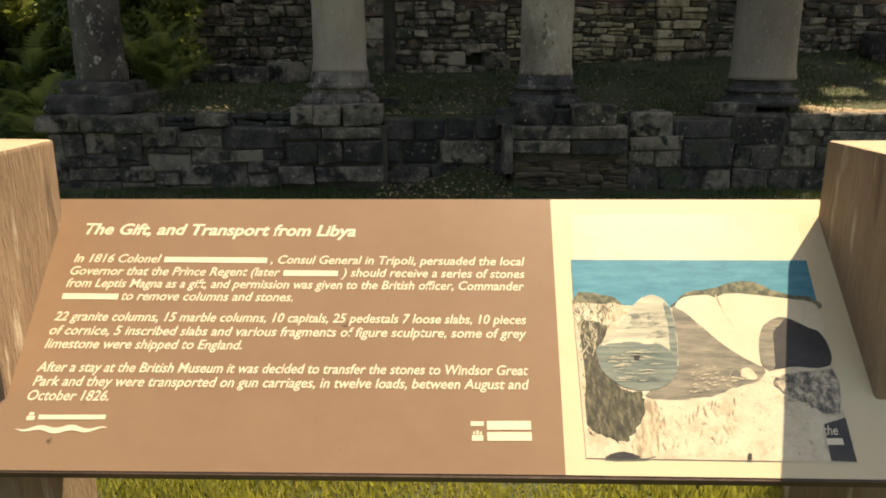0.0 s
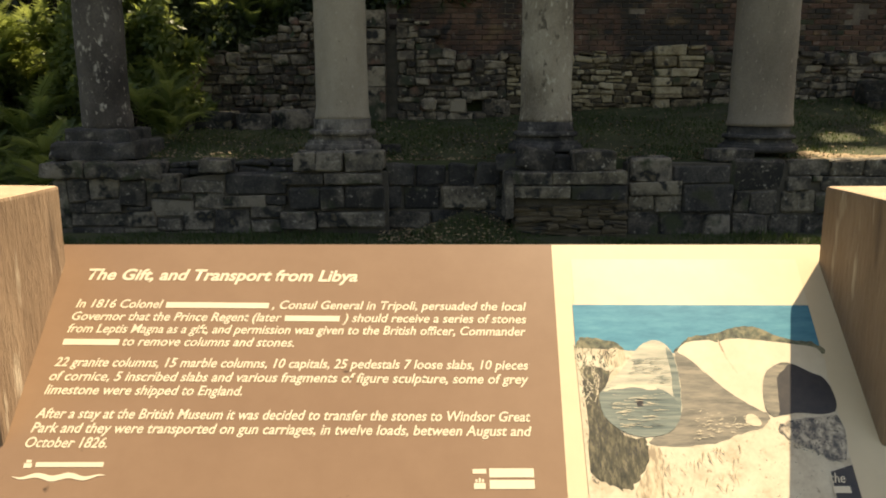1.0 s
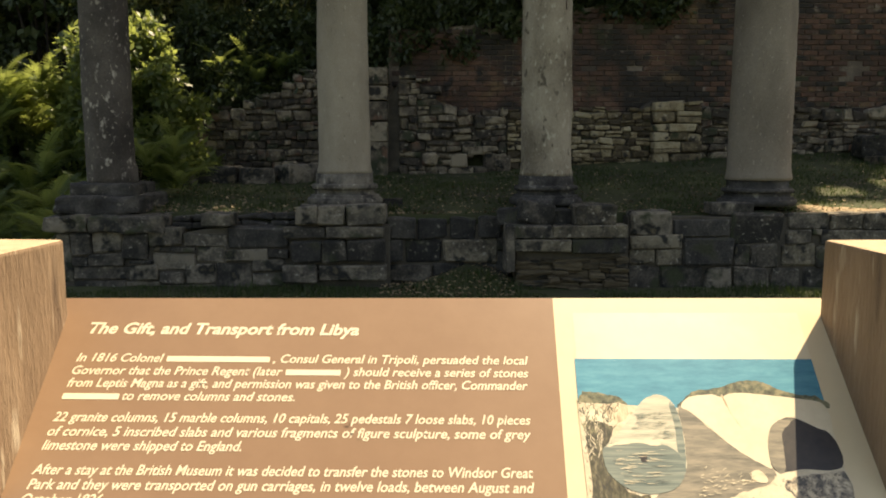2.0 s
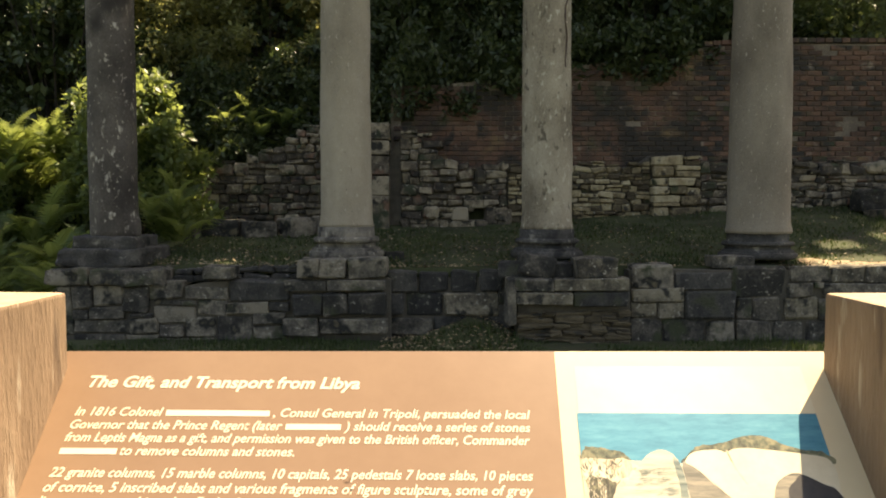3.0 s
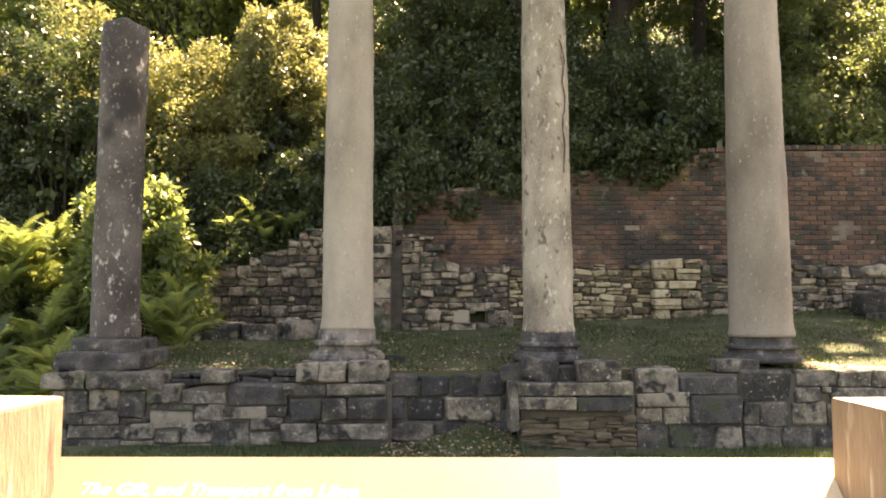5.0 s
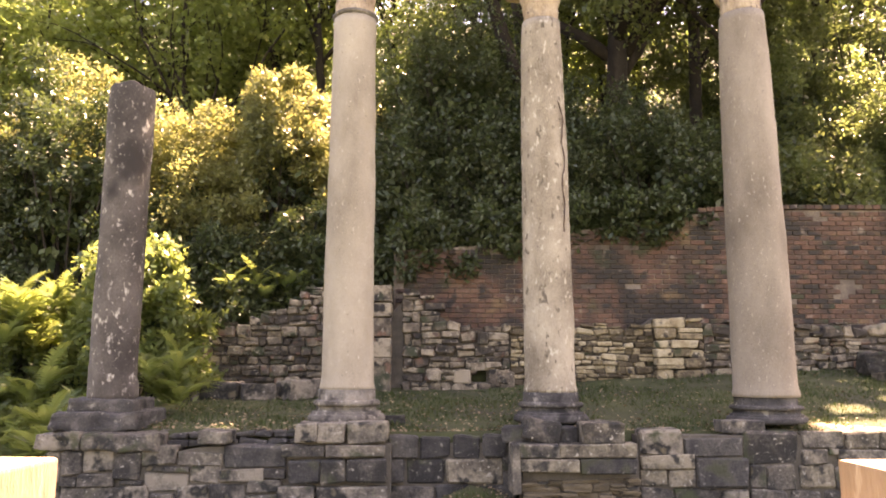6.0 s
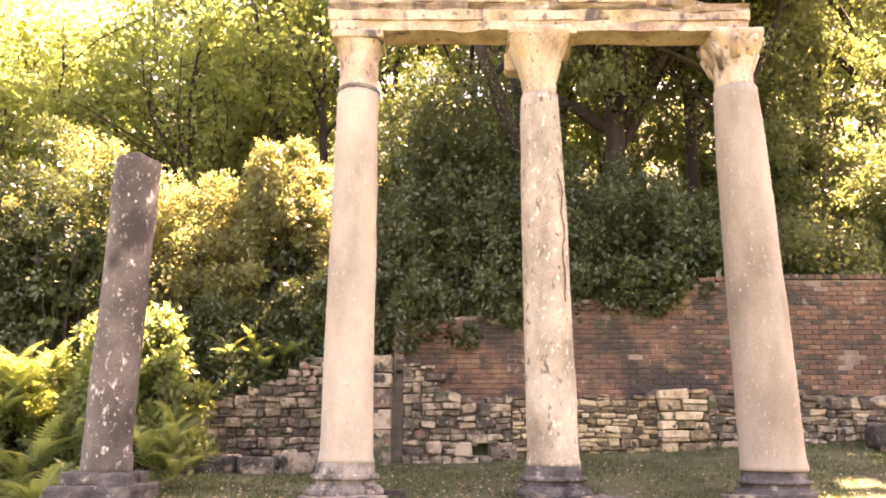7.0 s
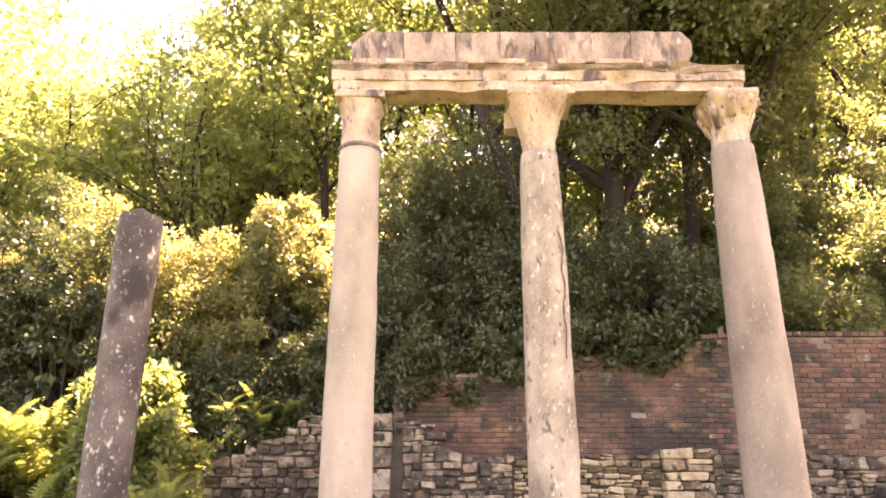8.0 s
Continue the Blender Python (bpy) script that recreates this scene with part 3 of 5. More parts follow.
def build_photo(parent):
    """The printed photograph of fallen columns on a shore."""
    photo = part("photograph", flat([(0.1500, 0.0215), (0.4085, 0.0215), (0.3985, 0.3066), (0.1405, 0.3022)], 0.0002), PHOTO_SKY, parent, "faded seaside photograph of fallen columns")
    shapes = [
        ("sea", PHOTO_SEA, [(0.1457, 0.082), (0.4063, 0.083), (0.4043, 0.150), (0.1434, 0.150)], None),
        ("headland", PHOTO_BUSH, [(0.256, 0.132), (0.270, 0.122), (0.296, 0.118), (0.320, 0.1105), (0.342, 0.1105), (0.358, 0.119), (0.378, 0.126), (0.3985, 0.129), (0.3985, 0.143), (0.258, 0.143)], 0.0008),
        ("low_scrub", PHOTO_BUSH, [(0.1478, 0.124), (0.166, 0.124), (0.187, 0.129), (0.195, 0.137), (0.195, 0.142), (0.1470, 0.142)], 0.001),
        ("shore_rock", PHOTO_ROCK, [(0.1432, 0.135), (0.30, 0.145), (0.4035, 0.150), (0.3988, 0.3058), (0.1408, 0.3015)], None),
        ("boulder", PHOTO_CLIFF, [(0.170, 0.140), (0.185, 0.136), (0.195, 0.140), (0.191, 0.155), (0.178, 0.157)], 0.0006),
        ("scrub", PHOTO_SCRUB, [(0.1475, 0.164), (0.160, 0.158), (0.175, 0.163), (0.170, 0.19), (0.172, 0.215), (0.188, 0.234), (0.203, 0.238), (0.206, 0.253), (0.191, 0.275), (0.180, 0.286), (0.168, 0.284), (0.153, 0.274), (0.1465, 0.262)], 0.0022),
        ("column_in_shade", PHOTO_DIM, [(0.248, 0.141), (0.262, 0.148), (0.284, 0.174), (0.31, 0.193), (0.331, 0.211), (0.322, 0.224), (0.295, 0.232), (0.272, 0.240), (0.237, 0.243), (0.205, 0.240), (0.235, 0.22), (0.247, 0.187)], 0.001),
        ("pale_column", PHOTO_STONE, [(0.2515, 0.140), (0.263, 0.129), (0.286, 0.1262), (0.297, 0.129), (0.306, 0.1252), (0.325, 0.1246), (0.377, 0.131), (0.4035, 0.139), (0.4005, 0.173), (0.382, 0.161), (0.366, 0.1525), (0.350, 0.1563), (0.337, 0.168), (0.331, 0.184), (0.3305, 0.207), (0.318, 0.202), (0.298, 0.187), (0.279, 0.167), (0.261, 0.147)], 0.0003),
        ("column_ridge", PHOTO_CLIFF, [(0.297, 0.1285), (0.299, 0.1285), (0.303, 0.146), (0.310, 0.163), (0.308, 0.163), (0.301, 0.147)], 0.0002),
        ("shaded_column_end", PHOTO_DARK, [(0.337, 0.1685), (0.350, 0.1562), (0.366, 0.153), (0.384, 0.1625), (0.4005, 0.174), (0.3998, 0.207), (0.358, 0.209), (0.334, 0.2116), (0.3296, 0.196)], 0.0004),
        ("column_end_rim", PHOTO_DIM, [(0.337, 0.1685), (0.350, 0.1562), (0.366, 0.153), (0.360, 0.160), (0.350, 0.170), (0.346, 0.19), (0.342, 0.210), (0.334, 0.2116), (0.3296, 0.196)], 0.0004),
        ("drum_body", PHOTO_BODY, [(0.1626, 0.189), (0.184, 0.1665), (0.199, 0.149), (0.212, 0.1335), (0.225, 0.1266), (0.237, 0.129), (0.2455, 0.141), (0.2478, 0.161), (0.2465, 0.187), (0.243, 0.209), (0.232, 0.195), (0.205, 0.185), (0.18, 0.185)], 0.0003),
        ("drum_shade", PHOTO_DRUM, [(0.2395, 0.136), (0.2455, 0.142), (0.2478, 0.161), (0.2465, 0.187), (0.243, 0.207), (0.2385, 0.19), (0.2405, 0.165)], 0.0003),
        ("drum_end", PHOTO_DRUM, [(0.1622, 0.194), (0.1655, 0.185), (0.179, 0.1795), (0.2, 0.178), (0.222, 0.181), (0.238, 0.191), (0.243, 0.208), (0.2355, 0.2225), (0.223, 0.231), (0.204, 0.2337), (0.1886, 0.231), (0.176, 0.2235), (0.165, 0.2116)], 0.0004),
        ("drum_rim", PHOTO_STONE, [(0.166, 0.185), (0.18, 0.1792), (0.2, 0.1775), (0.221, 0.1805), (0.219, 0.184), (0.2, 0.1815), (0.181, 0.183)], 0.0008),
        ("drum_socket", PHOTO_DARK, [(0.1993, 0.1943), (0.2066, 0.1934), (0.2060, 0.2016), (0.1999, 0.2020)], None),
        ("pebble", PHOTO_STONE, [(0.308, 0.2116), (0.3157, 0.2102), (0.3218, 0.218), (0.3188, 0.2228), (0.307, 0.220)], 0.0003),
        ("pebbly_ground", PHOTO_PATCH, [(0.338, 0.2225), (0.36, 0.216), (0.399, 0.2122), (0.398, 0.252), (0.383, 0.258), (0.366, 0.247), (0.348, 0.238)], 0.0016),
        ("cliff_shade", PHOTO_CLIFF, [(0.205, 0.244), (0.215, 0.246), (0.217, 0.262), (0.213, 0.282), (0.207, 0.3), (0.187, 0.3), (0.19, 0.28), (0.201, 0.262)], 0.0012),
        ("dark_hollow", PHOTO_DARK, [(0.1594, 0.3017), (0.1708, 0.2964), (0.1819, 0.2964), (0.1919, 0.3017)], 0.0003),
        ("dark_mark", PHOTO_DARK, [(0.296, 0.2976), (0.300, 0.2976), (0.2987, 0.3034), (0.2948, 0.3034)], None),
        ("dark_corner", PHOTO_DARK, [(0.3767, 0.2689), (0.3996, 0.262), (0.3986, 0.3056), (0.3748, 0.3046)], None),
    ]
    for i, (name, material, pts, amount) in enumerate(shapes):
        part(name, flat(pts if amount is None else rounded(pts, amount, i), 0.0005 + 0.00004 * i), material, photo)
    L = 0.00145  # marks on the shore lie under the columns, the rest over them
    up = math.pi / 2
    for k, (material, count, area, length, width, slant, spread) in enumerate((
            (PHOTO_DARK, 300, [(0.1450, 0.165), (0.172, 0.165), (0.203, 0.262), (0.1450, 0.284)], 0.006, 0.0004, up, 0.6),
            (PHOTO_BUSH, 120, [(0.1450, 0.130), (0.186, 0.140), (0.176, 0.172), (0.1450, 0.172)], 0.007, 0.0006, up, 0.8),
            (PHOTO_ROCK, 60, [(0.1450, 0.148), (0.170, 0.150), (0.160, 0.20), (0.1450, 0.20)], 0.008, 0.0005, up, 0.8),
            (PHOTO_BUSH, 90, [(0.262, 0.124), (0.40, 0.127), (0.40, 0.138), (0.256, 0.136)], 0.004, 0.0007, 0.2, 0.8),
            (PHOTO_DIM, 14, [(0.218, 0.246), (0.26, 0.246), (0.25, 0.288), (0.205, 0.288)], 0.009, 0.0003, -up, 0.3),
            (PHOTO_CLIFF, 45, [(0.21, 0.246), (0.30, 0.240), (0.29, 0.288), (0.20, 0.288)], 0.010, 0.0006, -up, 0.6),
            (PHOTO_DARK, 150, [(0.335, 0.216), (0.398, 0.212), (0.397, 0.262), (0.345, 0.246)], 0.0022, 0.0006, 0.2, 1.0),
            (PHOTO_DARK, 36, [(0.26, 0.250), (0.374, 0.240), (0.372, 0.300), (0.25, 0.300)], 0.0016, 0.0004, 0.2, 1.0),
            (PHOTO_STONE, 60, [(0.255, 0.205), (0.32, 0.212), (0.30, 0.226), (0.25, 0.238)], 0.006, 0.0004, 0.15, 0.4),
            (PHOTO_DRUM, 70, [(0.20, 0.150), (0.243, 0.145), (0.243, 0.175), (0.185, 0.178)], 0.014, 0.0003, 0.05, 0.15),
            (PHOTO_DARK, 36, [(0.168, 0.192), (0.225, 0.192), (0.222, 0.226), (0.178, 0.222)], 0.016, 0.0002, -0.05, 0.1),
            (PHOTO_STONE, 46, [(0.168, 0.188), (0.220, 0.188), (0.216, 0.228), (0.178, 0.224)], 0.014, 0.0003, -0.05, 0.12))):
        part("print_mark", strokes(300 + k, count, area, length, width, slant, spread, (0.00072 if k < 4 else L) + 0.000009 * k), material, photo, kind="stuff")
    part("caption", line_mesh(["the"], 0.3740, 0.3880, 0.2795, 0.0135, 0.0021, weight=0.0001), LETTER, photo, "pale caption lettering")
    part("caption_bar", flat([(0.374, 0.2830), (0.3905, 0.2830), (0.3905, 0.2895), (0.374, 0.2895)], 0.0021), LETTER, photo, "pale caption bar")


build_board()


# ---------------------------------------------------------------- the columns
COL_Y = 8.0


def shaft_profile(r0, r1, z0, z1, steps=40, flare=0.0, swell=0.4):
    """Bottom up: a flared foot, then a taper that gathers towards the neck."""
    out = []
    if flare:
        out += [(r0 + flare, z0), (r0 + flare, z0 + 0.035), (r0 + flare * 0.45, z0 + 0.07), (r0 + flare * 0.12, z0 + 0.12)]
        z0 += 0.16
    for i in range(steps + 1):
        t = i / steps
        out.append((r0 + (r1 - r0) * ((1 - swell) * t + swell * t ** 4), z0 + (z1 - z0) * t))
    return out


def attic_base(low, up, z0, z1, seed):
    """Two round mouldings with a hollow between and crisp fillets, chipped."""
    k = z1 - z0
    neck, foot = up * 0.90, up * 0.855
    p = [(low * 0.95, 0.0), (low * 0.99, 0.04), (low, 0.12), (low * 0.985, 0.20), (low * 0.95, 0.25), (low * 0.95, 0.25), (low * 0.90, 0.252), (low * 0.90, 0.252), (low * 0.90, 0.33), (low * 0.90, 0.33), (neck * 1.02, 0.345),
         (neck * 0.99, 0.42), (neck * 1.0, 0.50), (neck * 1.0, 0.50), (up * 0.96, 0.503), (up * 0.99, 0.53), (up, 0.58), (up * 0.985, 0.64), (up * 0.95, 0.665), (up * 0.95, 0.665), (foot * 1.02, 0.675), (foot * 1.02, 0.675), (foot, 0.72), (foot * 0.995, 1.0), (foot * 0.9, 1.0)]
    bm = lathe([(r, z0 + k * f) for r, f in p], 64, 0.004, seed)
    for v in bm.verts:  # chips out of the rims
        c = noise.noise(Vector((v.co.x * 4.5 + seed * 9, v.co.y * 4.5, v.co.z * 7)))
        if c > 0.28:
            v.co.x *= 1 - (c - 0.28) * 0.10
            v.co.y *= 1 - (c - 0.28) * 0.10
    return bm


def capital_mesh(r0, half, z0, z1, flare_from, fluted, seed):
    """A worn capital: round below, squaring and flaring out to its abacus."""
    bm = bmesh.new()
    rings, seg, steps = [], 48, 18
    for i in range(steps + 1):
        t = i / steps
        z = z0 + (z1 - z0) * t
        k = max(0.0, min(1.0, (t - flare_from) / (0.90 - flare_from))) ** 1.6
        ring = []
        for s in range(seg):
            a = 2 * math.pi * s / seg + math.pi / seg
            c, d = math.cos(a), math.sin(a)
            square = 1 / max(abs(c), abs(d))
            square = 1 + (min(square, 1.34) - 1) * k
            r = (r0 * (1 - k) + half * k) * square
            if fluted and 0.08 < t < 0.85:
                r -= 0.010 * (0.5 + 0.5 * math.cos(a * 20))
            r += 0.022 * noise.noise(Vector((c * 3 + seed * 4, d * 3, z * 5))) + 0.012 * noise.noise(Vector((c * 8, d * 8 + seed, z * 14)))
            ring.append(bm.verts.new((c * r, d * r, z)))
        rings.append(ring)
    for a, b in zip(rings, rings[1:]):
        for s in range(seg):
            bm.faces.new((a[s], a[(s + 1) % seg], b[(s + 1) % seg], b[s]))
    bm.faces.new(rings[0][::-1])
    bm.faces.new(rings[-1])
    return bm


def build_columns():
    specs = [
        # x, foot radius, neck radius, neck z, lean, base radii, base from, to, swell, label
        (-1.017, 0.270, 0.232, 5.20, (0.001, 0), 0.398, 0.345, 0.795, 1.125, 0.15, "smooth grey granite column with a fluted stone capital"),
        (1.100, 0.262, 0.215, 5.16, (-0.007, 0), 0.385, 0.335, 0.80, 1.10, 0.65, "cracked lichen-spotted grey column with an eroded capital"),
        (3.328, 0.313, 0.240, 5.25, (0.0, 0), 0.396, 0.362, 0.795, 1.06, 0.45, "thick grey granite column with a weathered flaring capital"),
    ]
    for i, (x, r0, r1, zn, lean, low, up, z0, zb, swell, label) in enumerate(specs):
        col = thing("column", label, "column", (x, COL_Y, 0), group="ruined colonnade")
        part("base_moulding", attic_base(low, up, z0, zb, i), BASE_STONE if i == 0 else DARK_BASE, col, "worn moulded stone base", smooth=True)
        part("shaft", lathe(shaft_profile(r0, r1, zb - 0.004, zn, flare=0.016, swell=swell), 64, 0.009, i + 3, lean), (GRANITE, MOTTLED_GRANITE, BROWN_GRANITE)[i], col, "grey granite shaft", smooth=True)
        dx = lean[0] * (zn - z0)
        if i == 0:
            part("neck_ring", lathe([(0.225, zn - 0.02), (0.252, zn), (0.256, zn + 0.025), (0.235, zn + 0.045)], 40, 0.004, 9), BASE_STONE, col, "thin grey neck ring", smooth=True).location.x = dx
            cap = part("capital", capital_mesh(0.222, 0.262, zn + 0.03, 5.90, 0.5, True, 1), MARBLE, col, "worn fluted limestone capital", smooth=True)
        elif i == 1:
            cap = part("capital", capital_mesh(0.192, 0.35, zn, 5.90, 0.12, False, 2), MARBLE, col, "eroded flaring limestone capital", smooth=True)
        else:
            cap = part("capital", capital_mesh(0.215, 0.30, zn, 5.90, 0.25, True, 3), MARBLE, col, "eroded fluted limestone capital", smooth=True)
        cap.location.x = dx
        if i == 0:
            part("abacus", soft_box(-0.285, 0.29, -0.27, 0.25, 5.80, 5.896, 0.018, 6, 0.014, 71), MARBLE, col, "chipped abacus slab").location.x = dx
        elif i == 1:
            part("abacus", soft_box(-0.36, 0.40, -0.34, 0.32, 5.80, 5.892, 0.02, 6, 0.018, 72), MARBLE, col, "chipped abacus slab").location.x = dx
            part("capital_fragment", soft_box(-0.37, -0.16, 0.10, 0.34, 5.58, 5.81, 0.03, 5, 0.03, 73), MARBLE, col, "broken corner of the capital").location.x = dx
        else:
            rng = random.Random(74)
            for k in range(9):  # stubs of the carved leaves
                a = k * 0.70 + 0.3
                stub, h = bmesh.new(), rng.uniform(0.10, 0.2)
                r, top = 0.262, rng.uniform(5.70, 5.84)
                foot = Vector((math.cos(a) * (r - 0.05), math.sin(a) * (r - 0.05), top - h * 1.5))
                tip = Vector((math.cos(a) * (r + 0.09), math.sin(a) * (r + 0.09), top))
                tube(stub, [foot, foot.lerp(tip, 0.5) + Vector((0, 0, 0.05)), tip, tip - Vector((0, 0, 0.05))], [0.05, 0.06, 0.045, 0.02], 7)
                part("carved_leaf", stub, MARBLE, col, smooth=True).location.x = dx
        if i == 1:
            # the long crack down the shaft
            cr, rng = bmesh.new(), random.Random(5)
            pts = [(0.155 + 0.012 * math.sin(k * 0.9) + rng.uniform(-0.008, 0.008) + (0.05 if k < 3 else 0) * (3 - k) / -3, 0, 4.18 - 0.075 * k) for k in range(20)]
            pts = [(a, -math.sqrt(max(0.0, 0.252 ** 2 - a * a)) + 0.002, z) for a, _, z in pts]
            tube(cr, pts, [0.004 + 0.005 * abs(math.sin(k * 1.7)) for k in range(20)], 6)
            part("crack", cr, PANEL_EDGE, col, "dark crack down the shaft")
    # the broken column at the end of the terrace
    col = thing("broken_column", "dark broken column shaft blotched with pale lichen", "column", (-3.457, COL_Y, 0), group="ruined colonnade")
    part("base_moulding", soft_box(-0.31, 0.335, -0.31, 0.33, 0.885, 1.03, 0.03, 5, 0.03, 3), DARK_BASE, col, "crumbled dark base stone")
    part("plinth", soft_box(-0.44, 0.43, -0.42, 0.42, 0.715, 0.90, 0.035, 6, 0.035, 4), DARK_BASE, col, "crumbled dark plinth")
    bm = lathe(shaft_profile(0.252, 0.240, 1.0, 4.36, 40, swell=0.2) + [(0.234, 4.375), (0.20, 4.385), (0.06, 4.39)], 64, 0.011, 8, (0.0005, 0))
    for v in bm.verts:  # the snapped head and the split-off flank
        if v.co.z > 4.25:
            v.co.z += 0.05 * noise.noise(Vector((v.co.x * 6, v.co.y * 6, 3))) * (v.co.z - 4.25) / 0.12
        if v.co.x > 0.165 and 1.2 < v.co.z < 3.75:
            v.co.x -= (v.co.x - 0.165) * 0.35 * min(1.0, (3.75 - v.co.z) * 4)
    part("shaft", bm, DARK_GRANITE, col, "dark lichened granite shaft", smooth=True)



def build_entablature():
    ent = thing("entablature", "weathered limestone entablature resting on three capitals", "entablature", (0, 0, 0))
    y0, y1 = 7.76, 8.10
    rows = [  # x0, x1, front, z0, z1, name, rough
        (-1.33, 1.08, y0, 5.90, 6.02, "fascia"), (1.085, 3.46, y0 + 0.01, 5.895, 6.02, "fascia"),
        (-1.35, 0.42, y0 - 0.025, 6.02, 6.145, "fascia"), (0.425, 3.48, y0 - 0.02, 6.02, 6.14, "fascia"),
        (-1.35, 0.25, y0 - 0.05, 6.145, 6.25, "moulding"), (0.255, 3.48, y0 - 0.045, 6.14, 6.255, "moulding"),
    ]
    for i, (x0, x1, yf, z0, z1, name) in enumerate(rows):
        bm = bmesh.new()
        n = max(2, int((x1 - x0) / 0.07))
        prof = [(0, 0), (0.0, 1)] if name == "fascia" else [(0.035, 0), (0.02, 0.35), (0.0, 0.6), (0.0, 1)]
        loops = []
        for k in range(n + 1):
            x = x0 + (x1 - x0) * k / n
            pts = [(yf + dy, z0 + (z1 - z0) * f) for dy, f in prof] + [(y1, z1), (y1, z0)]
            loop = []
            for m_, (yy, zz) in enumerate(pts):
                wob = noise.noise_vector(Vector((x * 4 + i * 9, m_ * 2.7, zz * 6))) * 0.024
                chip = max(0.0, noise.noise(Vector((x * 2.2, i * 5.5, m_))) - 0.15) * (0.16 if m_ < len(prof) else 0)
                loop.append(bm.verts.new((x + wob.x * 0.4, yy + wob.y + chip, zz + wob.z * 0.6)))
            loops.append(loop)
        for a, b in zip(loops, loops[1:]):
            for k in range(len(a)):
                bm.faces.new((a[k], b[k], b[(k + 1) % len(a)], a[(k + 1) % len(a)]))
        bm.faces.new(loops[0])
        bm.faces.new(loops[-1][::-1])
        bmesh.ops.recalc_face_normals(bm, faces=bm.faces[:])
        part(name, bm, STAINED_STONE if name == "moulding" else MARBLE, ent)
    # the upper course, broken at both ends
    xs = [-1.13, -0.52, 0.10, 0.63, 1.05, 1.72, 2.18, 2.91]
    for i, (a, b) in enumerate(zip(xs, xs[1:])):
        bm = soft_box(a + 0.001, b - 0.001, y0 - 0.02 + 0.008 * (i % 3), y1 - 0.03, 6.262, 6.68 - 0.005 * (i % 2), 0.008, 6, 0.012, i)
        for v in bm.verts:  # worn outer corners
            if i == 0:
                v.co.x += max(0.0, (v.co.z - 6.50)) * 1.0 * max(0, 1 - (v.co.x - a) / 0.35)
            if i == len(xs) - 2:
                e = max(0.0, abs(v.co.z - 6.46) - 0.08)
                v.co.x -= e * 0.8 * max(0, 1 - (b - v.co.x) / 0.3)
        part("frieze_block", bm, STAINED_STONE, ent)
    for a, b in ((-1.10, -0.78), (-0.72, -0.50), (0.22, 0.44), (0.50, 0.92), (1.30, 1.62), (1.75, 2.3)):
        part("dentil", soft_box(a, b, y0 - 0.055, y0 + 0.05, 6.225, 6.285, 0.008, 2, 0.006, int(a * 10)), MARBLE, ent)


build_columns()
build_entablature()


# ---------------------------------------------------------------- masonry
def courses(x0, x1, z0, top, y, heights, widths, seed, depth=0.22, gap=0.012, proud=0.03, jit=0.10, small=0.25):
    """Uneven courses of stones; yields (x, y, z, w, d, h). top: the wall's height at x."""
    rng = random.Random(seed)
    z = z0
    while z < 5:
        h = rng.uniform(*heights)
        x = x0
        any_left = False
        while x < x1 - 0.02:
            w = min(rng.uniform(*widths) * (0.7 + 0.6 * h / heights[1]), x1 - x)
            if x1 - x - w < widths[0] * 0.5:
                w = x1 - x
            t = top(x + w / 2)
            hh = min(h, t - z)
            if hh > heights[0] * 0.45:
                any_left = True
                if rng.random() < small and hh > heights[0] * 1.2:
                    c = rng.uniform(0.35, 0.65)
                    cuts = [(z, hh * c), (z + hh * c, hh * (1 - c))]
                else:
                    cuts = [(z, hh)]
                for zz, h2 in cuts:
                    zz += (0.05 if heights[0] < 0.1 else 0.03) * noise.noise(Vector((x * 1.7, z * 0.8, seed)))
                    yield (x + w / 2, y + depth / 2 + rng.uniform(-proud, proud * 0.4), zz + h2 / 2, w - gap, depth, h2 - gap, rng)
            x += w
        if not any_left:
            break
        z += h


def lay(parent, stones, material, name="stone", jit=0.10, cham=0.10, tip=0.0):
    n = 0
    for x, y, z, w, d, h, rng in stones:
        if y > 11 and abs(x - 0.50) < 0.12 + w / 2 and abs(z - 1.22) < 0.05 + h / 2:
            continue  # the small square niche
        ob = part(name, stone_mesh(max(w, 0.03), d, max(h, 0.03), rng, jit, cham), material, parent)
        ob.location = (x, y, z)
        ob.rotation_euler = (0, radians(rng.uniform(-tip, tip)), radians(rng.uniform(-tip, tip)))
        n += 1
    return n


def set_stones(parent, spans, y, material):
    """Squared stones at their own places: (x0, x1, z0, z1)."""
    for x0, x1, z0, z1 in spans:
        rng = random.Random(int(x0 * 1000) * 31 + int(z0 * 1000))
        g = 0.004
        ob = part("stone", stone_mesh(x1 - x0 - g, 0.26, z1 - z0 - g, rng, 0.13, 0.075), material, parent)
        ob.location = ((x0 + x1) / 2, y + 0.13 + rng.uniform(-0.028, 0.016), (z0 + z1) / 2)
        ob.rotation_euler = (radians(rng.uniform(-3, 3)), radians(rng.uniform(-1.8, 1.8)), radians(rng.uniform(-3.5, 3.5)))


